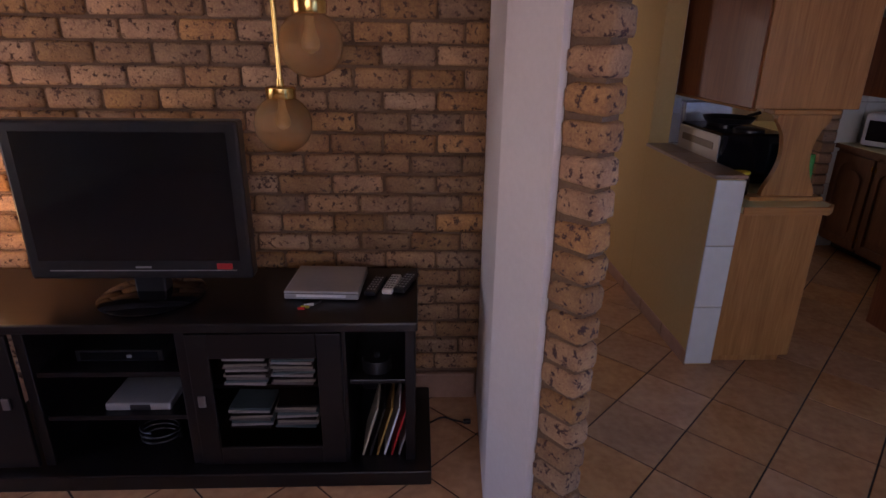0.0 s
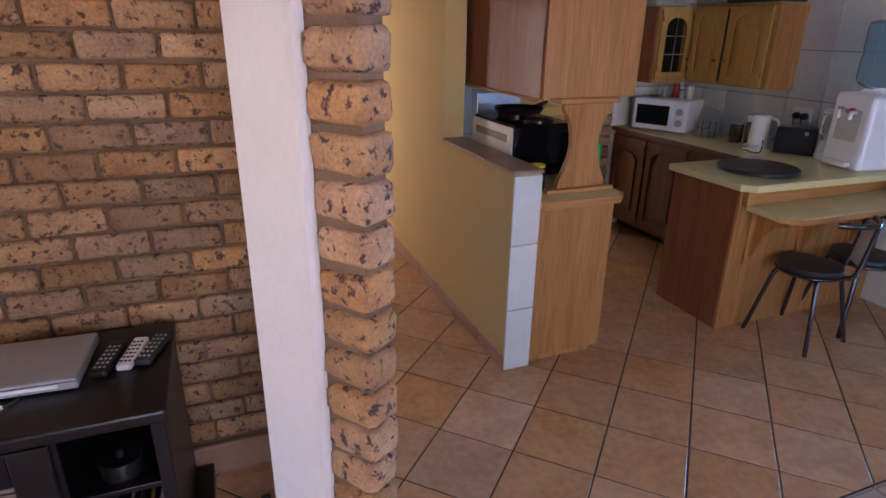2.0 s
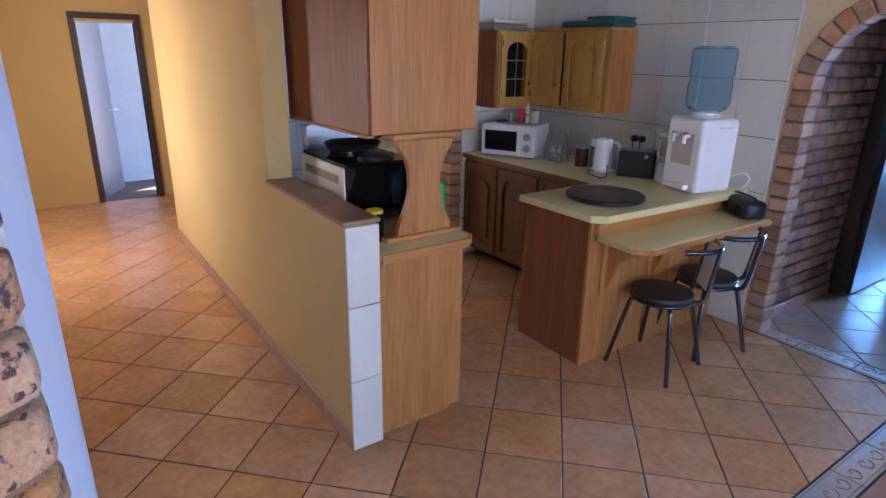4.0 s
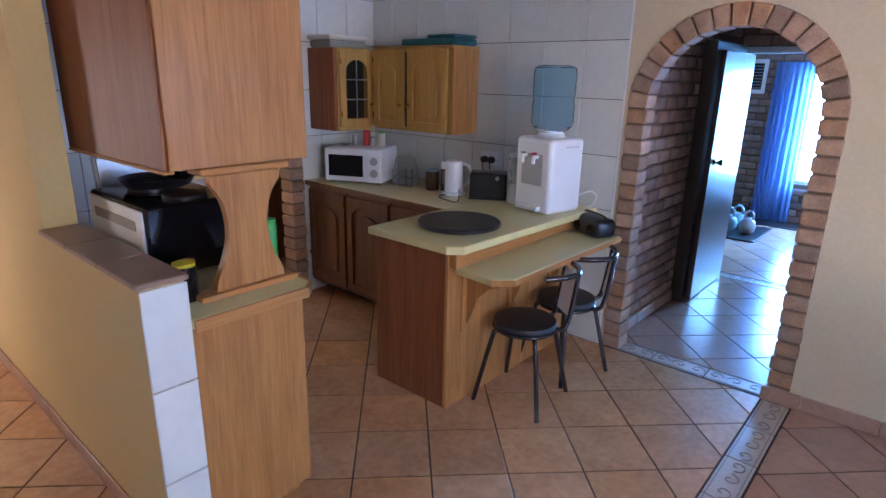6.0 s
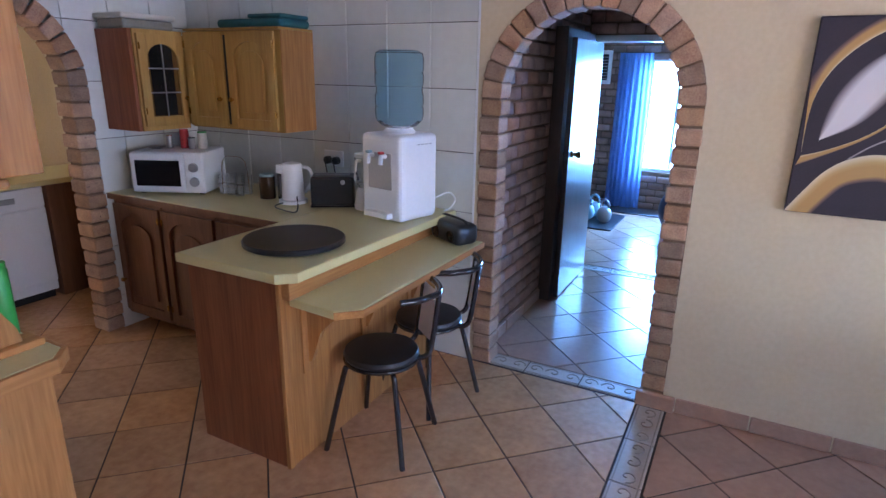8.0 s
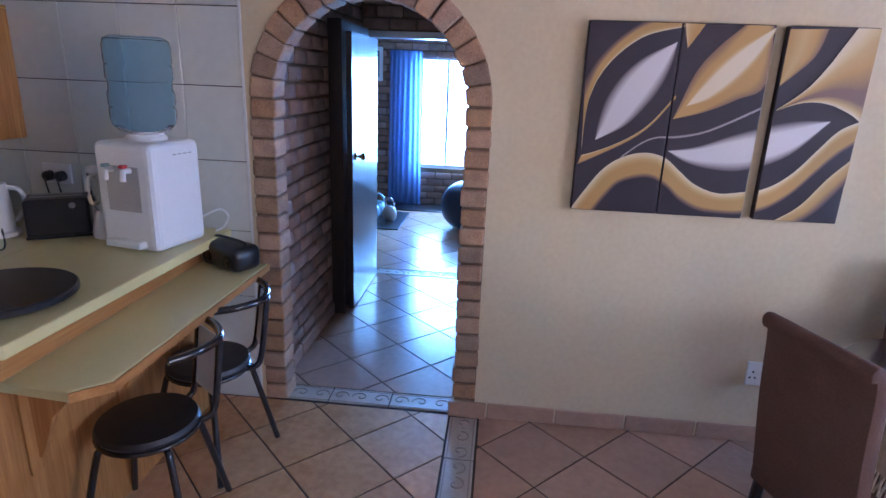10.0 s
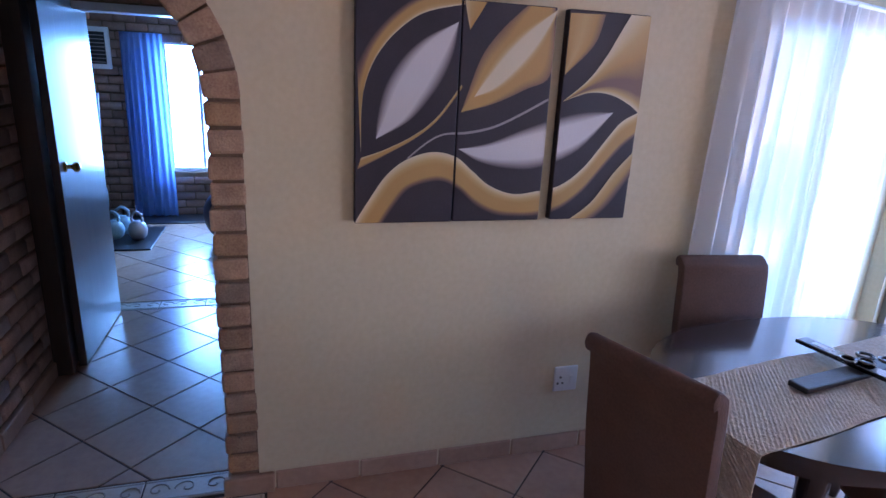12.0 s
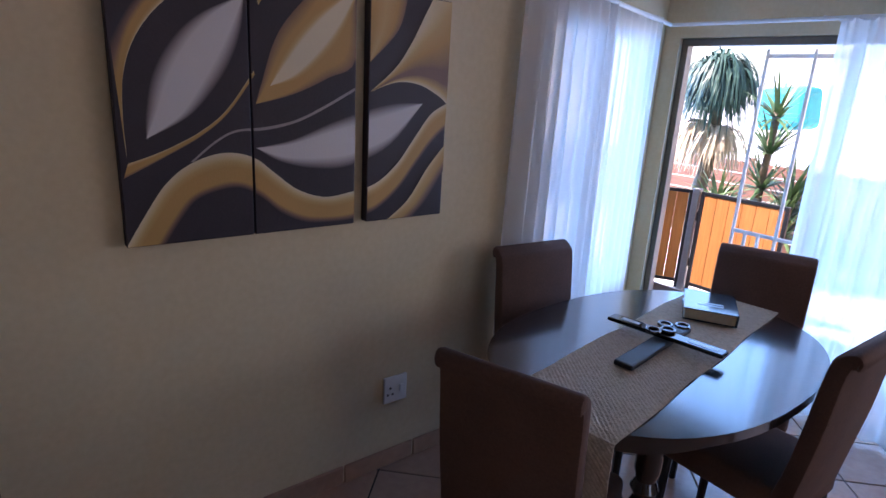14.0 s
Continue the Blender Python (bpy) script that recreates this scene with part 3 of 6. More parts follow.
part("bottom_trim", box(1.56, 1.60, 2.83, 3.73, 1.39, 1.404, 0.006), OAK_X, oak_top)

# base run along the tiled wall
for i, (y0, y1) in enumerate(((4.215, 4.665), (3.745, 4.205), (3.28, 3.735))):
    u = thing("base_cabinet", "dark brown kitchen base cabinet with arched panel doors", "cabinet", 0, 0, 0, 0, "base cabinets along the tiled wall")
    part("body", box(3.46, 4.165, y0, y1, 0.10, 0.885, 0.003), BASE_DOOR, u)
    part("plinth", box(3.60, 4.165, y0, y1, 0, 0.10), BLACK, u)
    panel_door(u, 3.459, (y0 + y1) / 2, -90, y1 - y0 - 0.02, 0.13, 0.86, BASE_DOOR, knob_side=1 if i % 2 else -1)
worktop_b = solid("worktop", box(3.43, 4.166, 3.223, 4.672, 0.887, 0.928, 0.005), LAMINATE, "yellow-cream laminate worktop along the tiled wall", "worktop")
part("edging", box(3.422, 3.429, 3.223, 4.672, 0.889, 0.925, 0.002), BASE_DOOR, worktop_b, "dark brown edging")

bar = thing("bar_counter", "oak breakfast bar counter with a red-brown end panel", "counter", 0, 0, 0)
part("end_panel", box(2.835, 2.855, 2.695, 3.21, 0.0, 0.885, 0.003), OAK_DARK, bar, "red-brown veneered end panel")
part("front_panel", box(2.857, 4.16, 2.68, 2.70, 0.0, 0.885, 0.002), OAK, bar)
part("back_panel", box(2.857, 3.45, 3.18, 3.20, 0.05, 0.885, 0.002), OAK_DARK, bar)
part("corner_post", box(2.828, 2.86, 2.672, 2.694, 0.0, 0.885, 0.003), OAK, bar)
part("apron", box(2.84, 4.16, 2.63, 2.678, 0.805, 0.885, 0.004), OAK_X, bar)
for bx in (2.99, 3.42, 3.86):
    bm = bmesh.new()
    curveline = [(2.675, 0.46), (2.655, 0.47), (2.63, 0.53), (2.60, 0.62), (2.53, 0.69), (2.46, 0.715), (2.45, 0.765), (2.675, 0.765)]
    upright(curveline, bx - 0.012, bx + 0.012, "x", 0.002, bm)
    part("bracket", bm, OAK, bar)
    part("bracket_backing", box(bx - 0.045, bx + 0.045, 2.668, 2.679, 0.42, 0.765, 0.003), OAK, bar)
bar_top = solid("worktop", prism([(2.79, 3.222), (2.79, 2.655), (2.85, 2.59), (4.166, 2.555), (4.166, 3.222)], 0.886, 0.929, 0.006), LAMINATE,
                "yellow-cream laminate bar worktop with a clipped corner", "worktop")
shelf = solid("breakfast_shelf", prism([(2.87, 2.66), (2.85, 2.42), (2.93, 2.34), (4.05, 2.325), (4.05, 2.66)], 0.767, 0.803, 0.006), LAMINATE,
              "cream laminate breakfast ledge below the bar worktop", "shelf")
part("edging", prism([(2.849, 2.417), (2.929, 2.336), (4.05, 2.321), (4.05, 2.316), (2.927, 2.331), (2.844, 2.415)], 0.770, 0.800), OAK_X, shelf, "oak edging")

# wall cabinets in the corner
corner_a = thing("wall_cabinet", "golden pine wall cabinet with a leaded glass door", "cabinet", 0, 0, 0, 0, "corner wall cabinets")
part("body", box(3.50, 3.86, 4.37, 4.672, 1.32, 1.91, 0.003), OAK_DARK, corner_a)
# Thin black sheet stands in for the unlit cabinet inside behind the glass.
part("interior", box(3.61, 3.77, 4.3535, 4.3555, 1.41, 1.83), BLACK, corner_a)
part("frame", box(3.52, 3.86, 4.356, 4.369, 1.32, 1.91, 0.003), OAK_YELLOW, corner_a)
panel_door(corner_a, 3.69, 4.353, 0, 0.32, 1.35, 1.885, OAK_YELLOW, glazed=True)
corner_b = thing("wall_cabinet", "golden pine wall cabinet with arched panel doors, one ajar", "cabinet", 0, 0, 0, 0, "corner wall cabinets")
part("body", box(3.885, 4.166, 3.57, 4.36, 1.33, 1.915, 0.003), OAK_YELLOW, corner_b)
part("end_panel", box(3.885, 4.166, 3.562, 3.5695, 1.33, 1.915, 0.002), OAK, corner_b)
# Solid black strip paints the shade in the ajar door's gap.
part("gap_shade_strip", box(3.879, 3.884, 3.99, 4.04, 1.36, 1.89), BLACK, corner_b, "black strip standing in for shade in the gap of the door ajar")
part("cornice", box(3.865, 4.166, 3.56, 4.35, 1.916, 1.93, 0.004), OAK_YELLOW, corner_b)
panel_door(corner_b, 3.877, 3.79, -90, 0.38, 1.345, 1.905, OAK_YELLOW, knob_side=-1)
panel_door(corner_b, 3.862, 4.165, -82, 0.29, 1.345, 1.905, OAK_YELLOW, knob_side=1)


# ---------- lounge things ----------
stand = thing("tv_stand", "black-brown television stand with open shelves and a glass door", "tv stand", 0, 0, 0)
part("top", box(-2.05, -0.115, 1.845, 2.40, 0.68, 0.72, 0.008), EBONY, stand)
part("base", box(-1.98, -0.06, 1.80, 2.40, 0.0, 0.07, 0.006), EBONY, stand)
part("side_panel", box(-0.165, -0.125, 1.87, 2.40, 0.07, 0.68, 0.004), EBONY, stand)
part("side_panel", box(-1.62, -1.58, 1.87, 2.40, 0.07, 0.68, 0.004), EBONY, stand)
part("side_panel", box(-1.03, -0.99, 1.87, 2.40, 0.07, 0.68, 0.004), EBONY, stand)
part("side_panel", box(-0.42, -0.39, 1.87, 2.40, 0.07, 0.68, 0.004), EBONY, stand)
part("back_panel", box(-1.98, -0.13, 2.39, 2.40, 0.07, 0.68), EBONY, stand)
for z in (0.27, 0.47):
    part("shelf", box(-1.58, -1.03, 1.89, 2.39, z, z + 0.022, 0.003), EBONY, stand)
part("shelf", box(-0.39, -0.165, 1.93, 2.39, 0.40, 0.42, 0.003), EBONY, stand)
part("shelf", box(-0.99, -0.42, 1.97, 2.39, 0.36, 0.38, 0.003), EBONY, stand)
glass_door = bmesh.new()
box(-0.985, -0.905, 1.848, 1.868, 0.08, 0.675, 0.004, glass_door)
box(-0.50, -0.405, 1.848, 1.868, 0.08, 0.675, 0.004, glass_door)
box(-0.905, -0.50, 1.849, 1.867, 0.08, 0.16, 0.003, glass_door)
box(-0.905, -0.50, 1.849, 1.867, 0.57, 0.675, 0.003, glass_door)
gd = part("door", glass_door, EBONY, stand, "black framed glass door")
pane = part("pane", box(-0.91, -0.495, 1.857, 1.860, 0.155, 0.575), SMOKED, gd)
pane.visible_shadow = False
part("handle", box(-0.965, -0.935, 1.838, 1.848, 0.36, 0.41, 0.004), STEEL, gd)
part("door", box(-1.98, -1.63, 1.848, 1.868, 0.08, 0.675, 0.005), EBONY, stand)
part("handle", box(-1.70, -1.67, 1.836, 1.847, 0.36, 0.41, 0.004), STEEL, stand)

tv = thing("television", "black flat-screen television standing on the dark stand", "television", -1.19, 2.10, 0.722)
part("frame", box(-0.44, 0.42, -0.035, 0.045, 0.085, 0.705, 0.012), BLACK, tv)
part("screen", box(-0.395, 0.375, -0.040, -0.034, 0.165, 0.665, 0.002), BLACK_GLOSS, tv)
part("chin_line", box(-0.36, 0.36, -0.0385, -0.036, 0.122, 0.125), SILVER, tv)
part("sticker", box(0.285, 0.345, -0.0385, -0.0355, 0.128, 0.152), RED, tv, "red sticker")
part("maker_mark", box(-0.03, 0.03, -0.0385, -0.0355, 0.134, 0.141), SILVER, tv)
part("neck", box(-0.06, 0.06, -0.01, 0.06, 0.012, 0.10, 0.006), BLACK, tv)
part("foot", lathe([(0.20, 0.0), (0.205, 0.006), (0.19, 0.014), (0.05, 0.022)], 0, 0.0, sides=32), BLACK_GLOSS, tv, smooth=True)

player = thing("dvd_player", "slim silver disc player on the television stand", "dvd player", -0.495, 2.18, 0.721, -3)
part("body", box(-0.15, 0.15, -0.14, 0.14, 0.004, 0.04, 0.006), SILVER, player)
part("tray", box(-0.10, 0.10, -0.143, -0.139, 0.016, 0.026, 0.001), WHITE_PLASTIC, player)
part("lid_seam", box(-0.148, 0.148, -0.1415, -0.139, 0.030, 0.032), BLACK, player)


def remote(x, y, z, turn, mat, size, label):
    r = thing("remote_control", label, "remote control", x, y, z, turn, "remote controls")
    w, l = size
    part("body", box(-w / 2, w / 2, -l / 2, l / 2, 0.001, 0.022, 0.007), mat, r)
    for i in range(3):
        for j in range(6):
            part("button", box((i - 1) * w * 0.27 - 0.004, (i - 1) * w * 0.27 + 0.004, -l * 0.38 + j * l * 0.13, -l * 0.38 + j * l * 0.13 + 0.008, 0.0215, 0.0245, 0.001), BLACK if mat is WHITE_PLASTIC else SILVER, r)


remote(-0.292, 2.17, 0.721, -12, BLACK, (0.05, 0.19), "black remote control on the television stand")
remote(-0.225, 2.18, 0.721, -12, WHITE_PLASTIC, (0.045, 0.18), "white remote control on the television stand")
remote(-0.165, 2.20, 0.721, -18, BLACK, (0.052, 0.2), "black and silver remote control on the stand")
plugs = thing("cable_plugs", "small white and yellow cable plugs lying on the stand", "cable", -0.56, 1.98, 0.722)
part("plug", tube([(0, 0, 0.008), (0.035, 0.012, 0.008)], 0.006), WHITE_PLASTIC, plugs)
part("plug", tube([(-0.01, -0.012, 0.007), (0.022, -0.012, 0.007)], 0.006), YELLOW_PLASTIC, plugs)
part("plug", tube([(-0.02, -0.022, 0.007), (0.008, -0.026, 0.007)], 0.006), RED, plugs)
part("lead", tube(curve([(0.035, 0.012, 0.006), (0.06, 0.05, 0.005), (0.05, 0.12, 0.005), (0.02, 0.2, 0.005)]), 0.003, sides=6), BLACK, plugs)

decoder = thing("decoder", "dark grey decoder box on a stand shelf", "decoder", -1.30, 2.08, 0.493)
part("body", box(-0.17, 0.17, -0.11, 0.11, 0, 0.05, 0.004), BLACK, decoder)
part("panel", box(-0.15, 0.15, -0.113, -0.110, 0.008, 0.042), BLACK_GLOSS, decoder)
part("button", box(0.03, 0.05, -0.116, -0.113, 0.018, 0.032, 0.003), SILVER, decoder)
console = thing("console", "flat glossy box on a stand shelf, silvered to show its pale reflection", "console", -1.24, 2.02, 0.293)
# Dark glossy box; the silver body colour paints in its blue-white reflection.
part("body", box(-0.13, 0.13, -0.1, 0.1, 0, 0.034, 0.008), SILVER, console)
part("band", box(-0.03, 0.05, -0.104, -0.1, 0.004, 0.030, 0.003), BLACK, console)
headset = thing("cable_coil", "coil of black cable on the lowest shelf", "cable", -1.22, 2.02, 0.07)
part("coil", tube([(0.08 * math.cos(a), 0.06 * math.sin(a), 0.012 + 0.004 * a) for a in (k * 0.35 for k in range(50))], 0.005, sides=6), BLACK, headset)

for col, (x, z, n, tone) in enumerate(((-0.81, 0.38, 6, 0), (-0.62, 0.38, 8, 1), (-0.81, 0.17, 8, 2), (-0.62, 0.17, 9, 3), (-0.81, 0.455, 4, 1), (-0.62, 0.475, 4, 0))):
    pile = thing("disc_case_stack", "stack of plastic disc cases behind the glass door", "disc cases", x, 2.03, z + 0.001, 0, "stacks of disc cases")
    for k in range(n):
        m = (WHITE_PLASTIC, SILVER, BLACK, BLUE_RUBBER, CREAM_PLASTIC)[(k * 3 + tone) % 5]
        part("case", turned(box(-0.085, 0.085, -0.07, 0.07, k * 0.0125, k * 0.0125 + 0.0115, 0.001), pose(0.004 * ((k * 7) % 3 - 1), 0, 0, 0, 0, ((k * 5) % 7 - 3))), m, pile)
for k in range(6):
    mag = thing("magazine", "thin magazine leaning in the open side bay", "magazine", -0.345 + k * 0.03, 2.0, 0.072, 0, "magazines in the stand")
    part("cover", turned(box(-0.004, 0.004, -0.1, 0.12, 0, 0.24, 0.001), pose(0, 0, 0, 0, 16, 0)), (PAPER, BLACK, ART_GOLD, WHITE_PLASTIC, RED, SILVER)[k], mag)
spool = thing("disc_spindle", "dark disc spindle standing in the side bay", "disc spindle", -0.285, 2.02, 0.421)
part("drum", lathe([(0.06, 0), (0.06, 0.05), (0.058, 0.055)]), BLACK, spool, smooth=True)
part("hub", lathe([(0.012, 0.055), (0.012, 0.075), (0.006, 0.08)], sides=12), BLACK, spool)
wire = thing("floor_cable", "thin black cable with plug on the floor tiles", "cable", 0, 0, 0)
part("lead", tube(curve([(-0.06, 2.2, 0.004), (0.0, 2.24, 0.004), (0.05, 2.22, 0.004), (0.10, 2.20, 0.004)]), 0.004, sides=6), BLACK, wire)
part("plug", box(0.10, 0.135, 2.19, 2.212, 0.0, 0.018, 0.004), BLACK, wire)


def pendant(x, y, z, r):
    p = thing("pendant_lamp", "amber glass globe on a slim brass rod", "pendant lamp", x, y, z, 0, "brass pendant lamps")
    prof = [(r * math.sin(math.pi * k / 16), -r * math.cos(math.pi * k / 16)) for k in range(0, 15)]
    prof[0] = (0.004, -r)
    inner = [(q * 0.965, h * 0.965) for q, h in prof[::-1]]
    g = part("globe", lathe(prof + inner, sides=32), AMBER_GLASS, p, smooth=True)
    top = prof[-1][1]
    part("cap", lathe([(0.048, top - 0.004), (0.05, top + 0.002), (0.05, top + 0.03), (0.046, top + 0.034), (0.014, top + 0.038), (0.012, top + 0.06)]), BRASS, p, smooth=True)
    part("rod", tube([(0, 0, top + 0.05), (-0.012, 0.0, TOP - z)], 0.009), BRASS, p, smooth=True)
    part("bulb", lathe([(0.012, top - 0.01), (0.014, top - 0.04), (0.026, top - 0.075), (0.024, top - 0.095), (0.006, top - 0.108)], sides=14), WHITE_PLASTIC, p, smooth=True)


pendant(-0.575, 1.95, 1.435, 0.098)
pendant(-0.41, 1.64, 1.70, 0.09)

# ---------- kitchen things ----------
disc = thing("turntable_board", "round black serving turntable on the bar worktop", "turntable", 3.165, 2.885, 0.93)
part("board", lathe([(0.225, 0.004), (0.232, 0.008), (0.232, 0.024), (0.226, 0.030), (0.05, 0.031)], sides=48), BLACK, disc, smooth=True)
part("base", lathe([(0.1, 0), (0.1, 0.004)]), BLACK, disc)

cooler = thing("water_dispenser", "white countertop water dispenser with a blue bottle", "water dispenser", 3.885, 2.765, 0.93, -12)
part("body", box(-0.148, 0.148, -0.148, 0.148, 0.0, 0.455, 0.03, segments=3), WHITE_PLASTIC, cooler)
part("tap_panel", box(-0.152, -0.146, -0.085, 0.085, 0.17, 0.36, 0.003), SILVER, cooler, "grey tap recess")
part("drip_tray", box(-0.19, -0.14, -0.09, 0.09, 0.02, 0.05, 0.006), WHITE_PLASTIC, cooler)
for k, (yy, mm) in enumerate(((0.045, BLUE_RUBBER), (-0.045, RED))):
    t = part("tap", tube([(-0.15, yy, 0.345), (-0.185, yy, 0.345), (-0.19, yy, 0.305)], 0.012), WHITE_PLASTIC, cooler)
    part("lever", box(-0.197, -0.17, yy - 0.012, yy + 0.012, 0.358, 0.372, 0.003), mm, t)
part("collar", lathe([(0.085, 0.455), (0.08, 0.47), (0.06, 0.485)], sides=24), WHITE_PLASTIC, cooler, smooth=True)
for k in range(4):
    part("vent_line", box(-0.02 + k * 0.03, 0.0 + k * 0.03, -0.1495, -0.147, 0.40, 0.405), SILVER, cooler)
bprof = [(q, 0.458 + h) for q, h in ((0.05, 0.0), (0.055, 0.02), (0.095, 0.035), (0.122, 0.06), (0.129, 0.09), (0.129, 0.125), (0.125, 0.135), (0.129, 0.145), (0.129, 0.19), (0.123, 0.205), (0.123, 0.235), (0.129, 0.25), (0.129, 0.295), (0.125, 0.305), (0.129, 0.315), (0.129, 0.375), (0.122, 0.40), (0.10, 0.412))]
part("bottle", lathe(bprof + [(q * 0.965, h - 0.004) for q, h in bprof[::-1]], sides=36), BLUE_GLASS, cooler, "translucent blue water bottle", True)

mw = thing("microwave", "white microwave oven with two dials on the worktop", "microwave", 3.745, 4.36, 0.929, -64)
part("body", box(-0.23, 0.23, -0.17, 0.17, 0.01, 0.265, 0.010), WHITE_PLASTIC, mw)
d = part("door", box(-0.225, 0.115, -0.186, -0.171, 0.018, 0.258, 0.006), WHITE_PLASTIC, mw)
part("window_glass", box(-0.195, 0.085, -0.189, -0.185, 0.055, 0.215, 0.003), BLACK_GLOSS, d, "black door glass")
part("control_panel", box(0.12, 0.226, -0.184, -0.171, 0.018, 0.258, 0.004), WHITE_PLASTIC, mw)
for z in (0.085, 0.175):
    part("dial", turned(lathe([(0.03, 0), (0.028, 0.014), (0.01, 0.016)], sides=20), pose(0.172, -0.184, z, 90)), SILVER, mw, "grey dial", True)
for sx in (-0.19, 0.19):
    part("foot", box(sx - 0.015, sx + 0.015, -0.14, -0.11, 0, 0.012, 0.002), BLACK, mw)


def tin(name, x, y, z, r, h, mat, label, cat, lid=None):
    t = thing(name, label, cat, x, y, z)
    part("body", lathe([(r * 0.95, 0), (r, 0.006), (r, h * 0.9), (r * 0.85, h * 0.93)], sides=18), mat, t, smooth=True)
    part("lid", lathe([(r * 0.9, h * 0.9), (r * 0.92, h * 0.92), (r * 0.92, h), (r * 0.4, h * 1.005)], sides=18), lid or mat, t, smooth=True)


tin("salt_shaker", 3.74, 4.43, 1.195, 0.022, 0.085, STEEL, "small chrome shaker on top of the microwave", "shaker", CHROME)
tin("spice_jar", 3.80, 4.36, 1.195, 0.028, 0.12, RED, "red spice jar on top of the microwave", "jar", RED)
tin("spice_jar", 3.79, 4.28, 1.195, 0.022, 0.075, SILVER, "grey spice jar on top of the microwave", "jar", BLACK)
tin("spice_jar", 3.84, 4.24, 1.195, 0.03, 0.11, CREAM_PLASTIC, "cream spice jar on top of the microwave", "jar", GREEN)
saucer = thing("saucer", "small steel saucer on top of the microwave", "saucer", 3.67, 4.47, 1.195)
part("dish", lathe([(0.02, 0), (0.03, 0.002), (0.055, 0.012), (0.05, 0.013)]), STEEL, saucer, smooth=True)
for k in range(6):
    gx, gy = 3.80 + (k % 2) * 0.07, 3.90 + (k // 2) * 0.068
    gl = thing("drinking_glass", "clear straight drinking glass on the worktop", "glass", gx, gy, 0.93, 0, "drinking glasses")
    part("tumbler", lathe([(0.026, 0), (0.028, 0.004), (0.03, 0.12), (0.028, 0.12), (0.026, 0.01)], sides=16), CLEAR, gl, smooth=True)
rack = thing("glass_rack", "chrome wire glass rack on the worktop", "rack", 3.835, 3.968, 0.93)
part("handle", tube(curve([(0, -0.12, 0.0), (0, -0.1, 0.2), (0, 0, 0.235), (0, 0.1, 0.2), (0, 0.12, 0.0)]), 0.004, sides=6), CHROME, rack)
part("ring", tube([(0.09 * math.cos(a), 0.125 * math.sin(a), 0.06) for a in (2 * math.pi * k / 20 for k in range(20))], 0.003, sides=6, closed=True), CHROME, rack)
tin("coffee_jar", 3.84, 3.70, 0.929, 0.048, 0.15, material("coffee_brown", (0.06, 0.03, 0.015), None, 0.2), "dark coffee jar with a lid", "jar", BLUE_RUBBER)
tin("coffee_jar", 3.90, 3.62, 0.929, 0.04, 0.17, SMOKED, "glass storage jar with a dark lid", "jar", BLACK)

kettle = thing("kettle", "white plastic jug kettle on the worktop", "kettle", 3.83, 3.485, 0.929, 215)
part("base", lathe([(0.085, 0), (0.085, 0.018), (0.07, 0.022)]), WHITE_PLASTIC, kettle, smooth=True)
part("jug", lathe([(0.064, 0.022), (0.067, 0.03), (0.064, 0.14), (0.059, 0.22), (0.055, 0.235), (0.02, 0.243)]), WHITE_PLASTIC, kettle, smooth=True)
part("spout", turned(prism([(-0.03, 0), (0.03, 0), (0, -0.04)], 0.175, 0.228, 0.004), pose(0, -0.052, 0)), WHITE_PLASTIC, kettle)
part("handle", tube(curve([(0, 0.055, 0.215), (0, 0.10, 0.20), (0, 0.115, 0.13), (0, 0.07, 0.06)]), 0.011), WHITE_PLASTIC, kettle, smooth=True)
part("water_gauge", box(-0.008, 0.008, -0.074, -0.070, 0.05, 0.16, 0.002), SILVER, kettle)
part("switch", box(-0.015, 0.015, -0.085, -0.075, 0.024, 0.04, 0.003), BLACK, kettle)
part("lead", tube(curve([(0.06, -0.05, 0.01), (0.12, -0.09, 0.006), (0.2, -0.06, 0.006), (0.3, 0.05, 0.01), (0.31, 0.06, 0.1)]), 0.004, sides=6), BLACK, kettle)

toaster = thing("toaster", "black two-slot toaster on the worktop", "toaster", 3.90, 3.235, 0.929, 34)
part("body", box(-0.085, 0.085, -0.125, 0.125, 0.012, 0.18, 0.014, segments=2), BLACK, toaster)
for sx in (-0.03, 0.03):
    part("slot", box(sx - 0.012, sx + 0.012, -0.1, 0.1, 0.1845, 0.1865), STEEL, toaster)
part("foot", box(-0.07, 0.07, -0.13, 0.13, 0, 0.013, 0.003), BLACK, toaster)
part("dial", turned(lathe([(0.014, 0), (0.012, 0.008), (0.004, 0.009)], sides=14), pose(-0.085, -0.06, 0.15, 0, -90, 0)), SILVER, toaster)
blender = thing("blender", "white kitchen blender with a clear jug", "blender", 3.93, 3.015, 0.929)
part("motor_base", lathe([(0.07, 0), (0.075, 0.02), (0.06, 0.10), (0.05, 0.125)], sides=20), WHITE_PLASTIC, blender, smooth=True)
part("jug", lathe([(0.045, 0.125), (0.058, 0.15), (0.068, 0.30), (0.064, 0.30), (0.05, 0.155)], sides=20), CLEAR, blender, smooth=True)
part("handle", tube(curve([(-0.064, 0.0, 0.285), (-0.105, 0, 0.28), (-0.105, 0, 0.18), (-0.058, 0, 0.17)]), 0.008), CREAM_PLASTIC, blender, smooth=True)
part("lid", lathe([(0.07, 0.30), (0.068, 0.318), (0.03, 0.325)], sides=20), WHITE_PLASTIC, blender, smooth=True)

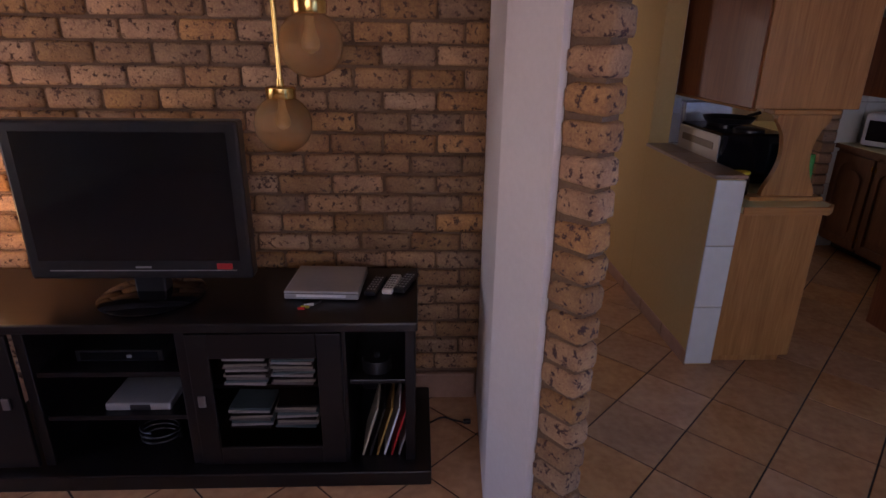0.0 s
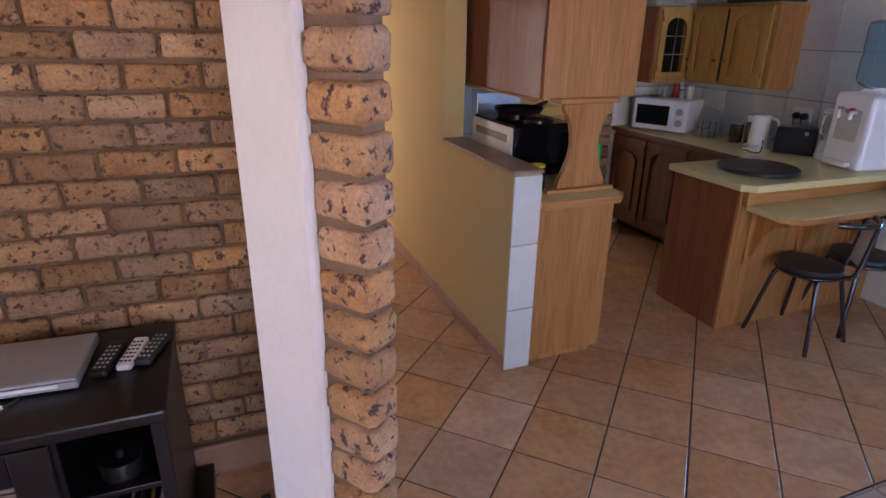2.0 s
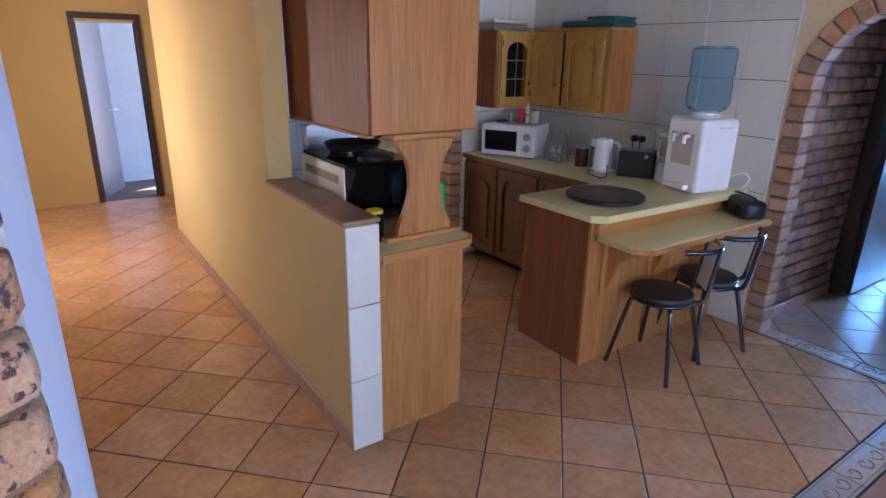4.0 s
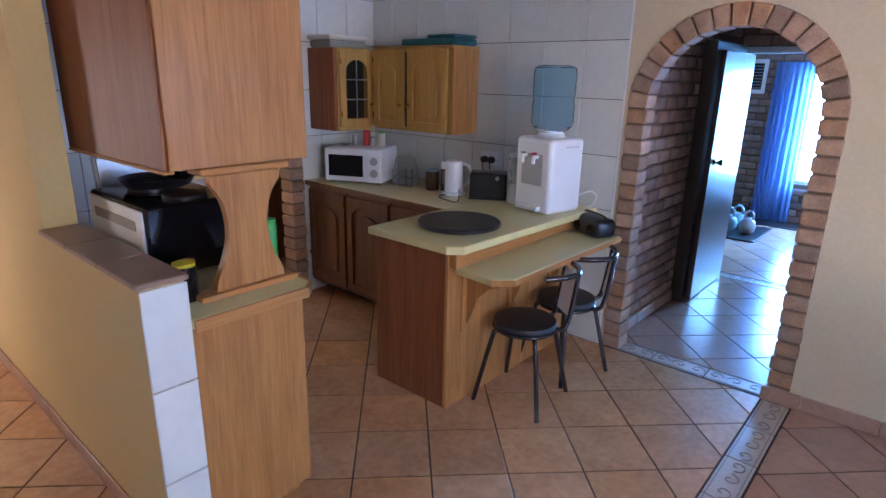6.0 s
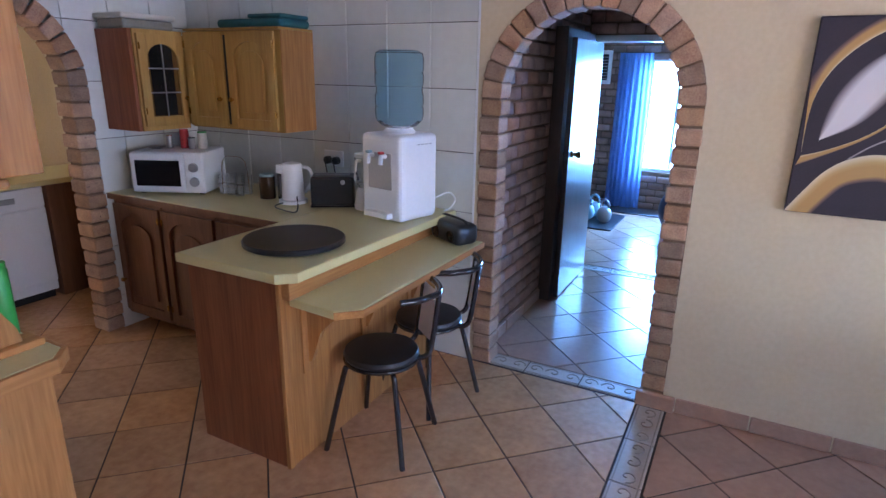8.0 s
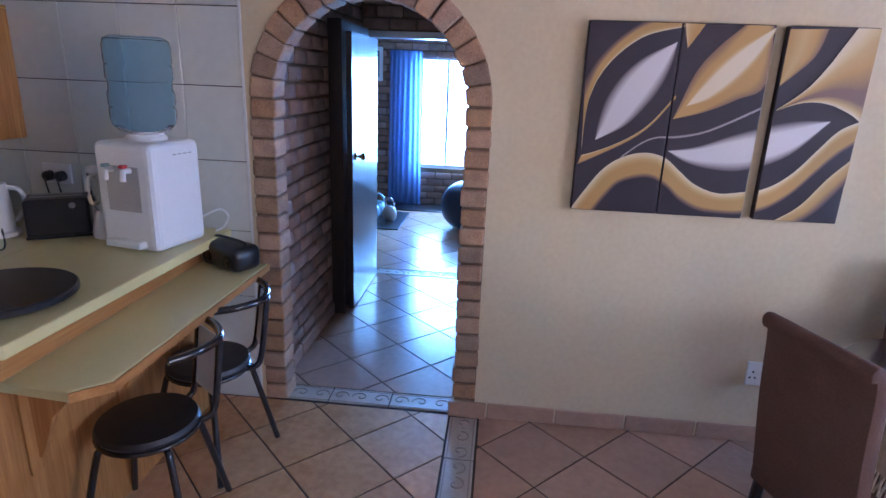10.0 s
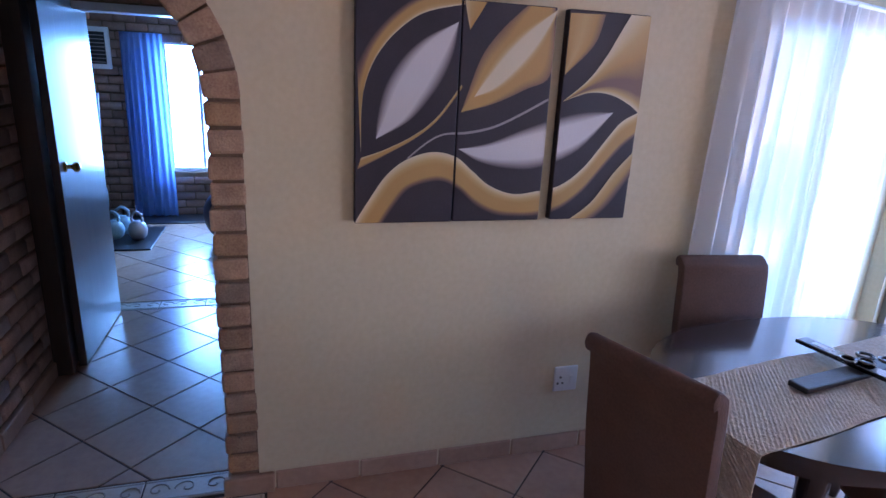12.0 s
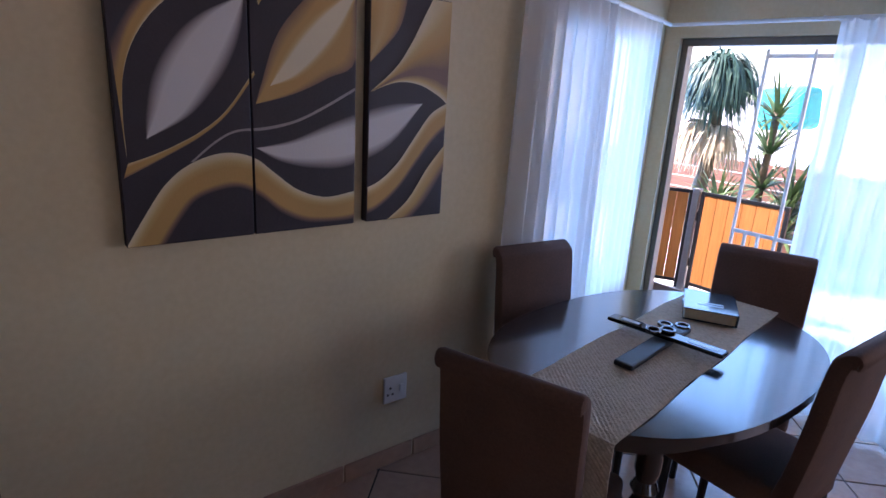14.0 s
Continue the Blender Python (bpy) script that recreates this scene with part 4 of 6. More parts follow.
outlet = thing("wall_socket", "white double wall socket with black plugs in it", "socket", AX - 0.002, 3.43, 1.16, -90)
part("plate", box(-0.075, 0.075, -0.012, 0.0, -0.05, 0.05, 0.004), WHITE_PLASTIC, outlet)
for sx in (-0.035, 0.03):
    part("plug", turned(lathe([(0.026, 0), (0.024, 0.03), (0.01, 0.042)], sides=14), pose(sx, -0.012, -0.01, 90)), BLACK, outlet, "black plug", True)
    part("lead", tube(curve([(sx, -0.05, -0.01), (sx + 0.02, -0.07, -0.05), (sx + 0.03, -0.06, -0.14), (sx + 0.06, -0.08, -0.215)]), 0.004, sides=6), BLACK, outlet)
hose = thing("dispenser_lead", "white power lead looping behind the water dispenser", "cable", 0, 0, 0)
part("lead", tube(curve([(4.06, 2.66, 1.0), (4.11, 2.58, 1.04), (4.14, 2.55, 1.0), (4.12, 2.57, 0.95), (4.10, 2.6, 0.934)]), 0.005, sides=6), WHITE_PLASTIC, hose)

radio = thing("portable_radio", "black portable radio on the breakfast ledge", "radio", 3.985, 2.475, 0.804, 62)
part("body", box(-0.135, 0.135, -0.075, 0.075, 0, 0.115, 0.034, segments=3), BLACK, radio, smooth=True)
for sx in (-0.07, 0.07):
    part("speaker", turned(lathe([(0.032, 0), (0.032, 0.004), (0.02, 0.001), (0.006, 0.005)], sides=18), pose(sx, 0.074, 0.048, -90)), BLACK_GLOSS, radio)
    part("speaker", turned(lathe([(0.032, 0), (0.032, 0.004), (0.02, 0.001), (0.006, 0.005)], sides=18), pose(sx, -0.074, 0.048, 90)), STEEL, radio)
part("handle", tube(curve([(-0.11, 0, 0.10), (-0.09, 0.0, 0.13), (0.09, 0, 0.13), (0.11, 0, 0.10)]), 0.007), BLACK, radio, smooth=True)
part("display", box(-0.03, 0.03, -0.0775, -0.074, 0.055, 0.078), SILVER, radio)

cool_bag = thing("folded_cooler_bag", "folded teal cooler bag on top of the wall cabinets", "bag", 4.03, 3.84, 1.931)
part("bag", box(-0.13, 0.13, -0.27, 0.25, 0, 0.05, 0.022, segments=3), TEAL, cool_bag, smooth=True)
part("flap", box(-0.12, 0.13, -0.26, 0.0, 0.051, 0.075, 0.011, segments=3), TEAL, cool_bag, smooth=True)
bowl = thing("storage_box", "cream plastic storage box on the corner cabinet", "box", 3.67, 4.52, 1.912)
part("tub", box(-0.17, 0.17, -0.12, 0.12, 0, 0.055, 0.012), material("grey_tub", (0.3, 0.28, 0.22), None, 0.5), bowl)
part("lid", box(-0.185, 0.185, -0.135, 0.135, 0.056, 0.085, 0.012), CREAM_PLASTIC, bowl, "cream lid")

# behind the half wall
oven = thing("counter_oven", "black tabletop oven with a cream side", "oven", 1.775, 3.30, 0.936, 0)
part("body", box(-0.19, 0.2, -0.21, 0.33, 0.015, 0.30, 0.012), BLACK_GLOSS, oven)
part("side_plate", box(-0.2, -0.19, -0.20, 0.32, 0.03, 0.285, 0.006), CREAM_PLASTIC, oven, "cream side plate")
part("side_groove", box(-0.203, -0.199, -0.14, 0.26, 0.20, 0.24, 0.001), material("tan_groove", (0.3, 0.24, 0.16), None, 0.6), oven)
part("hob_plate", lathe([(0.1, 0.30), (0.1, 0.312), (0.09, 0.316)], 0, 0.15, sides=28), BLACK, oven, smooth=True)
part("hob_plate", lathe([(0.085, 0.30), (0.085, 0.312), (0.075, 0.316)], 0.02, -0.09, sides=28), BLACK, oven, smooth=True)
for sx in (-0.15, 0.15):
    part("foot", box(sx - 0.02, sx + 0.02, -0.19, -0.15, 0, 0.016), BLACK, oven)
pan = thing("frying_pan", "wide black frying pan resting on the oven", "pan", 1.79, 3.44, 1.253)
part("dish", lathe([(0.11, 0), (0.13, 0.004), (0.15, 0.035), (0.146, 0.035), (0.126, 0.008)], sides=32), BLACK, pan, smooth=True)
part("handle", tube([(0.14, 0.05, 0.03), (0.26, 0.12, 0.045)], 0.01), BLACK, pan)
tin("sauce_jar", 1.605, 2.86, 0.936, 0.042, 0.14, BLACK_GLOSS, "dark jar with a bright yellow lid", "jar", YELLOW_PLASTIC)
tin("sauce_bottle", 1.655, 2.94, 0.936, 0.03, 0.12, BLACK_GLOSS, "small dark bottle with a red cap", "bottle", RED)
tin("spray_can", 2.0, 2.93, 0.936, 0.028, 0.22, GREEN, "green aerosol spray can on the oak worktop", "spray can", GREEN)
tray = thing("baking_tray", "stack of pale baking trays leaning behind the oven", "tray", 1.85, 3.78, 0.936)
for k in range(3):
    part("tray", turned(box(-0.16, 0.16, -0.008, 0.008, 0, 0.40, 0.004), pose(0, k * 0.03, 0, -8, 0, 0)), (STEEL, CREAM_PLASTIC, STEEL)[k], tray)
plate_a = thing("wall_socket", "white switched wall socket beside the oven", "socket", 1.99, 4.671, 1.22)
part("plate", box(-0.04, 0.04, -0.012, 0, -0.06, 0.06, 0.004), WHITE_PLASTIC, plate_a)
part("switch", box(-0.012, 0.012, -0.017, -0.012, 0.0, 0.025, 0.002), WHITE_PLASTIC, plate_a)

# scullery, seen through the far arch
dish = thing("dishwasher", "white dishwasher under a scullery worktop", "dishwasher", 3.23, 5.60, 0)
part("body", box(-0.3, 0.3, 0.02, 0.58, 0.06, 0.86, 0.008), WHITE_PLASTIC, dish)
part("door", box(-0.295, 0.295, 0.0, 0.02, 0.14, 0.70, 0.006), WHITE_PLASTIC, dish)
part("control_panel", box(-0.295, 0.295, 0.0, 0.02, 0.71, 0.855, 0.006), WHITE_PLASTIC, dish)
part("handle", box(-0.1, 0.1, -0.006, 0.0, 0.76, 0.80, 0.003), SILVER, dish)
part("plinth", box(-0.28, 0.28, 0.05, 0.5, 0, 0.06), BLACK, dish)
sc = thing("scullery_cabinet", "brown wooden scullery cabinet beside the dishwasher", "cabinet", 3.86, 5.60, 0)
part("body", box(-0.31, 0.28, 0.0, 0.58, 0, 0.86, 0.004), BASE_DOOR, sc)
solid("worktop", box(2.92, 4.19, 5.57, 6.20, 0.862, 0.90, 0.005), LAMINATE, "cream laminate scullery worktop", "worktop")


# bar stools with looped tube backs
def bar_stool(x, y, turn, panel):
    s = thing("cafe_chair", "black tubular cafe chair with round seat" + (" and white back" if panel else ""), "chair", x, y, 0, turn, "chairs at the breakfast bar")
    seat = part("seat", lathe([(0.15, 0.435), (0.168, 0.44), (0.175, 0.455), (0.168, 0.472), (0.12, 0.48), (0.02, 0.482)], sides=36), BLACK_VINYL, s, smooth=True)
    part("rim", tube([(0.168 * math.cos(a), 0.168 * math.sin(a), 0.432) for a in (2 * math.pi * k / 32 for k in range(32))], 0.010, closed=True), BLACK_PAINT, s, smooth=True)
    for sx, sy in ((1.4, 0), (0, 1.4), (-1.4, 0), (0, -1.4)):
        part("leg", tube(curve([(sx * 0.08, sy * 0.08, 0.43), (sx * 0.115, sy * 0.115, 0.41), (sx * 0.132, sy * 0.132, 0.36), (sx * 0.196, sy * 0.196, 0.0)]), 0.013), BLACK_PAINT, s, smooth=True)
    for sx in (-0.09, 0.09):
        part("back_post", tube(curve([(sx * 0.8, -0.13, 0.43), (sx, -0.185, 0.44), (sx, -0.215, 0.50), (sx, -0.25, 0.76)]), 0.013), BLACK_PAINT, s, smooth=True)
    part("back_rail", tube(curve([(-0.20, -0.02, 0.765), (-0.20, -0.12, 0.768), (-0.14, -0.225, 0.768), (0, -0.262, 0.768), (0.14, -0.225, 0.768), (0.20, -0.12, 0.768), (0.20, -0.02, 0.765)]), 0.015), BLACK_PAINT, s, smooth=True)
    if panel:
        part("back_panel", turned(box(-0.082, 0.082, -0.004, 0.004, 0.0, 0.24, 0.003), pose(0, -0.216, 0.50, 8, 0, 0)), WHITE_PLASTIC, s, "white back panel")


bar_stool(3.235, 2.46, 52, True)
bar_stool(3.70, 2.47, 30, True)


# ---------- dining area ----------
# painted strokes: one edge, the other edge, and the tones laid between them
TONE_GOLD = (0.46, 0.26, 0.075)
TONE_PALE = (0.60, 0.56, 0.56)
TONE_LINE = (0.62, 0.47, 0.26)
TONE_OCHRE = (0.52, 0.33, 0.13)
TONE_CREAM = (0.66, 0.55, 0.38)
TONE_MAUVE = (0.30, 0.25, 0.26)
TONE_BROWN = (0.19, 0.10, 0.07)
TONE_DARK = (0.024, 0.013, 0.025)
STROKES = []
STROKES.append(("halo_one", [(0.005, 0.711), (0.056, 0.834), (0.136, 0.948), (0.226, 1.017), (0.331, 1.018)], [(0.018, 0.324), (0.023, 0.581), (0.077, 0.771), (0.192, 0.921), (0.337, 0.979)], (TONE_DARK, TONE_BROWN, TONE_GOLD, TONE_GOLD, TONE_OCHRE, TONE_CREAM)))
STROKES.append(("leaf_one", [(0.065, 0.39), (0.068, 0.477), (0.09, 0.613), (0.142, 0.738), (0.214, 0.831), (0.317, 0.904)], [(0.065, 0.39), (0.17, 0.471), (0.242, 0.586), (0.286, 0.691), (0.311, 0.796), (0.32, 0.905)], (TONE_DARK, TONE_MAUVE, TONE_PALE, TONE_PALE, TONE_PALE, TONE_PALE, TONE_MAUVE, TONE_DARK)))
STROKES.append(("root_one", [(0.019, 0.305), (0.098, 0.345), (0.191, 0.412), (0.265, 0.497), (0.339, 0.641)], [(0.007, 0.253), (0.099, 0.321), (0.195, 0.398), (0.269, 0.486), (0.342, 0.627)], (TONE_LINE, TONE_GOLD, TONE_GOLD, TONE_BROWN)))
STROKES.append(("spike", [(0.336, 1.003), (0.344, 0.948), (0.357, 0.877)], [(0.415, 1.013), (0.387, 0.945), (0.357, 0.877)], (TONE_LINE, TONE_OCHRE, TONE_GOLD, TONE_GOLD)))
STROKES.append(("halo_two", [(0.342, 0.522), (0.359, 0.596), (0.401, 0.765), (0.465, 0.889), (0.559, 1.015)], [(0.342, 0.519), (0.45, 0.561), (0.559, 0.632), (0.648, 0.714), (0.64, 1.026)], (TONE_BROWN, TONE_GOLD, TONE_GOLD, TONE_GOLD, TONE_GOLD, TONE_BROWN)))
STROKES.append(("leaf_two", [(0.383, 0.589), (0.414, 0.684), (0.469, 0.799), (0.545, 0.899), (0.653, 0.991)], [(0.383, 0.589), (0.467, 0.624), (0.554, 0.725), (0.614, 0.843), (0.653, 0.989)], (TONE_GOLD, TONE_OCHRE, TONE_CREAM, TONE_CREAM, TONE_CREAM, TONE_CREAM, TONE_OCHRE, TONE_GOLD)))
STROKES.append(("line_one", [(0.165, 0.305), (0.23, 0.381), (0.287, 0.421), (0.366, 0.432), (0.455, 0.46), (0.544, 0.518), (0.665, 0.613)], [(0.171, 0.302), (0.232, 0.373), (0.289, 0.413), (0.366, 0.42), (0.456, 0.449), (0.545, 0.506), (0.665, 0.599)], (TONE_MAUVE, TONE_MAUVE)))
STROKES.append(("leaf_three", [(0.339, 0.351), (0.448, 0.383), (0.569, 0.451), (0.692, 0.508), (0.798, 0.539), (0.897, 0.541)], [(0.339, 0.351), (0.412, 0.292), (0.516, 0.26), (0.631, 0.265), (0.777, 0.352), (0.898, 0.538)], (TONE_DARK, TONE_MAUVE, TONE_PALE, TONE_PALE, TONE_PALE, TONE_PALE, TONE_MAUVE, TONE_DARK)))
STROKES.append(("wave", [(-0.004, -0.0), (0.048, 0.119), (0.101, 0.227), (0.166, 0.299), (0.251, 0.335), (0.331, 0.314), (0.394, 0.245), (0.458, 0.176), (0.543, 0.135), (0.627, 0.146), (0.723, 0.177), (0.805, 0.264), (0.874, 0.388), (0.934, 0.493), (0.999, 0.545)], [(0.089, -0.004), (0.134, 0.093), (0.18, 0.165), (0.256, 0.197), (0.306, 0.19), (0.358, 0.143), (0.411, 0.078), (0.486, 0.03), (0.57, 0.02), (0.645, 0.024), (0.73, 0.056), (0.813, 0.144), (0.883, 0.262), (0.944, 0.361), (0.996, 0.425)], (TONE_CREAM, TONE_LINE, TONE_OCHRE, TONE_GOLD, TONE_GOLD, TONE_GOLD, TONE_BROWN, TONE_DARK)))
STROKES.append(("wedge", [(0.678, 0.981), (0.686, 0.864), (0.695, 0.707)], [(0.825, 0.987), (0.795, 0.848), (0.695, 0.704)], (TONE_GOLD, TONE_GOLD, TONE_OCHRE, TONE_GOLD, TONE_BROWN)))
STROKES.append(("fan", [(0.702, 0.587), (0.788, 0.69), (0.846, 0.802), (0.883, 0.898), (0.92, 0.993), (1.0, 1.2)], [(0.702, 0.584), (0.792, 0.629), (0.88, 0.625), (0.962, 0.578), (1.037, 0.518), (1.2, 0.5)], (TONE_CREAM, TONE_LINE, TONE_OCHRE, TONE_GOLD, TONE_BROWN, TONE_BROWN, TONE_OCHRE, TONE_CREAM)))
STROKES.append(("foot", [(0.752, -0.016), (0.85, 0.084), (0.93, 0.239), (1.0, 0.349)], [(0.857, -0.015), (0.909, 0.048), (0.95, 0.117), (1.004, 0.233)], (TONE_LINE, TONE_OCHRE, TONE_GOLD, TONE_BROWN, TONE_DARK)))


def stroke_bands(first, second, tones):
    """Quads between two smooth edges, each with the tones of its two sides."""
    a = [(v.x, v.y) for v in curve([(*q, 0) for q in first], 5)]
    b = [(v.x, v.y) for v in curve([(*q, 0) for q in second], 5)]
    n = len(tones) - 1

    def rail(t):
        return [(p[0] + (q[0] - p[0]) * t, p[1] + (q[1] - p[1]) * t) for p, q in zip(a, b)]
    cuts = [0.5 - 0.5 * math.copysign(abs(1 - 2 * k / n) ** 0.75, 1 - 2 * k / n) for k in range(n + 1)]
    for k in range(n):
        lo, hi = rail(cuts[k]), rail(cuts[k + 1])
        for i in range(len(lo) - 1):
            yield [lo[i], lo[i + 1], hi[i + 1], hi[i]], tones[k], tones[k + 1]


def off_line(p, a, b):
    dx, dy = b[0] - a[0], b[1] - a[1]
    return abs((p[0] - a[0]) * dy - (p[1] - a[1]) * dx) / (math.hypot(dx, dy) + 1e-9)


ART_PAINT = material("artist_paint", (0.5, 0.4, 0.3), None, 0.5, 0, 6, 130, 0.2)
pigment = ART_PAINT.node_tree.nodes.new("ShaderNodeVertexColor")
pigment.layer_name = "pigment"
ART_PAINT.node_tree.links.new(pigment.outputs["Color"], ART_PAINT.node_tree.nodes["Principled BSDF"].inputs["Base Color"])
PIC_WIDE = 1.137
PIC = ((0.922, 0.549), (0.545, 0.182), (0.132, -0.215))
for y1, y0 in PIC:
    p = thing("canvas_painting", "abstract canvas panel of ochre waves and pale leaves on aubergine", "painting", AX, 0, 0, 0, "three-panel wall art")
    part("canvas", box(-0.042, -0.003, y0, y1, 1.137, 1.937, 0.004), ART_DARK, p)
    u0, u1 = (0.922 - y1) / PIC_WIDE + 0.002, (0.922 - y0) / PIC_WIDE - 0.002
    for i, (nm, first, second, tones) in enumerate(STROKES):
        lift = -0.0425 - 0.0003 * (i + 1)
        bm = bmesh.new()
        pigments = bm.loops.layers.float_color.new("pigment")
        for quad, near_tone, far_tone in stroke_bands(first, second, tones):
            cut = clip(quad, u0, u1, 0.004, 0.996)
            if len(cut) < 3:
                continue
            f = bm.faces.new([bm.verts.new((lift, 0.922 - u * PIC_WIDE, 1.137 + v * 0.80)) for u, v in cut])
            for loop, q in zip(f.loops, cut):
                d0, d1 = off_line(q, quad[0], quad[1]), off_line(q, quad[3], quad[2])
                w = d0 / (d0 + d1 + 1e-9)
                loop[pigments] = (*[c0 + (c1 - c0) * w for c0, c1 in zip(near_tone, far_tone)], 1)
        if not bm.faces:
            bm.free()
            continue
        part("painted_" + nm.split("_")[0], bm, ART_PAINT, p)

sock = thing("wall_socket", "white wall socket with a switch low on the cream wall", "socket", AX - 0.001, -0.05, 0.375, -90)
part("plate", box(-0.058, 0.058, -0.012, 0, -0.062, 0.062, 0.005), WHITE_PLASTIC, sock)
for a, b in ((-0.028, 0.01), (-0.04, -0.02), (-0.016, -0.02)):
    part("socket_hole", turned(lathe([(0.0055, 0), (0.0055, 0.002)], sides=10), pose(a, -0.0115, b, 90)), BLACK, sock)
part("switch", box(0.018, 0.034, -0.018, -0.012, -0.018, 0.018, 0.002), WHITE_PLASTIC, sock)

table = thing("dining_table", "dark wooden oval dining table with turned legs", "table", 3.348, -0.68, 0, 0.5)


def oval(a, b, n, k=56):
    out = []
    for i in range(k):
        t = 2 * math.pi * i / k
        c, s = math.cos(t), math.sin(t)
        out.append((a * math.copysign(abs(c) ** (2 / n), c), b * math.copysign(abs(s) ** (2 / n), s)))
    return out


part("tabletop", prism(oval(0.485, 0.71, 2.35), 0.732, 0.765, 0.010), TABLE_WOOD, table, "dark glossy tabletop")
part("apron", prism(oval(0.38, 0.60, 2.6), 0.645, 0.731), TABLE_WOOD, table)
leg = [(0.018, 0), (0.024, 0.03), (0.03, 0.08), (0.022, 0.11), (0.032, 0.16), (0.038, 0.3), (0.044, 0.42), (0.03, 0.46), (0.044, 0.49), (0.03, 0.52), (0.04, 0.56), (0.04, 0.66)]
for sx in (-0.25, 0.25):
    for sy in (-0.42, 0.42):
        part("leg", lathe(leg, sx, sy, sides=18), TABLE_WOOD, table, smooth=True)

runner = thing("table_runner", "woven jute table runner hanging over the table end", "table runner", 3.335, -0.69, 0.766, 8)
bm = bmesh.new()
NX, NY = 40, 190
grid = []
for j in range(NY + 1):
    s = j / NY * 1.66
    row = []
    for i in range(NX + 1):
        x = -0.185 + 0.37 * i / NX
        yy = 0.735 - s + 0.2
        if s < 0.2:
            y, z = 0.728, -(0.2 - s) - 0.003
        elif s < 0.24:
            y, z = 0.728 - (s - 0.2) * 0.9, 0.003 - 0.006 * (0.24 - s) / 0.04
        else:
            y, z = 0.735 - (s - 0.2), 0.003
        z += 0.0016 * ((i + j) % 2) + 0.0012 * math.sin(s * 23 + x * 9)
        row.append(bm.verts.new((x + 0.004 * math.sin(s * 11), y + (0.002 * ((i + j) % 2) if s < 0.2 else 0), z)))
    grid.append(row)
for j in range(NY):
    for i in range(NX):
        bm.faces.new((grid[j][i], grid[j][i + 1], grid[j + 1][i + 1], grid[j + 1][i]))
cloth = part("cloth", bm, JUTE, runner)
thick = cloth.modifiers.new("thickness", "SOLIDIFY")
thick.thickness = 0.003
bm = bmesh.new()
for k in range(30):
    x = -0.18 + 0.36 * k / 29
    tube([(x, 0.729, -0.2), (x + 0.003 * (k % 3 - 1), 0.733, -0.23), (x + 0.006 * (k % 2), 0.735, -0.27)], 0.004, bm, 5)
part("fringe", bm, JUTE, runner)


def parsons_chair(x, y, turn):
    """Upholstered high-back chair; its sitter faces +y, the back rolls over at the top."""
    c = thing("dining_chair", "brown suede upholstered dining chair with a scrolled back", "chair", x, y, 0, turn, "chairs round the dining table")
    side = [(-0.175, 0.40), (-0.215, 0.60), (-0.25, 0.92), (-0.275, 0.975), (-0.315, 0.995), (-0.335, 0.975), (-0.328, 0.945), (-0.305, 0.925), (-0.285, 0.70), (-0.255, 0.48), (-0.245, 0.40)]
    pts = [(v.x, v.y) for v in curve([(*q, 0) for q in side], 4)]
    bm = bmesh.new()
    upright(pts, -0.20, 0.20, "x", 0, bm)
    bmesh.ops.bevel(bm, geom=[e for e in bm.edges if abs(e.verts[0].co.x - e.verts[1].co.x) < 1e-6], offset=0.012, segments=2, affect="EDGES", profile=0.5)
    part("backrest", bm, SUEDE, c, smooth=True)
    part("seat", box(-0.21, 0.21, -0.20, 0.22, 0.37, 0.475, 0.03, segments=3), SUEDE, c, smooth=True)
    part("skirt_panel", box(-0.198, 0.198, -0.245, -0.205, 0.34, 0.45, 0.012), SUEDE, c)
    for sx in (-0.17, 0.17):
        part("leg", tube([(sx, 0.18, 0.375), (sx, 0.185, 0.0)], [0.022, 0.016], sides=8), EBONY, c)
        part("leg", tube([(sx, -0.215, 0.36), (sx, -0.25, 0.0)], [0.022, 0.016], sides=8), EBONY, c)


parsons_chair(3.30, -0.013, 199)
parsons_chair(3.69, -0.60, 83)
parsons_chair(3.294, -1.281, 20)
parsons_chair(3.05, -0.82, 268)

book = thing("thick_book", "thick book with a glossy dark cover on the runner", "book", 3.41, -1.13, 0.774, 30)
part("page_block", box(-0.095, 0.098, -0.125, 0.125, 0.004, 0.046, 0.003), PAPER, book)
part("cover", box(-0.1, 0.104, -0.13, 0.13, 0.0465, 0.051, 0.002), BOOK_COVER, book)
part("cover", box(-0.1, 0.104, -0.13, 0.13, 0.0, 0.0038, 0.0015), BOOK_COVER, book)
part("spine", box(-0.104, -0.0965, -0.13, 0.13, 0.0, 0.051, 0.003), BOOK_COVER, book)
for k, (a, b, w) in enumerate(((-0.05, 0.05, 0.10), (-0.05, 0.025, 0.07))):
    part("title_bar", box(a, a + w, b, b + 0.014, 0.0511, 0.0516), SILVER, book)
cross = thing("wooden_cross", "dark carved wooden cross with black rings on the runner", "cross", 3.34, -0.68, 0.776, 8)
part("beam", box(-0.034, 0.034, -0.17, 0.32, 0.0, 0.020, 0.006), BLACK_VINYL, cross, "dark upright beam")
arm = part("arm", box(-0.215, 0.22, -0.03, 0.03, 0.021, 0.037, 0.005), BLACK_GLOSS, cross, "glossy dark cross arm")
part("inscription_bar", box(-0.19, -0.09, -0.012, 0.012, 0.0372, 0.0382), SILVER, arm)
part("inscription_bar", box(0.10, 0.17, -0.012, 0.012, 0.0372, 0.0382), SILVER, arm)
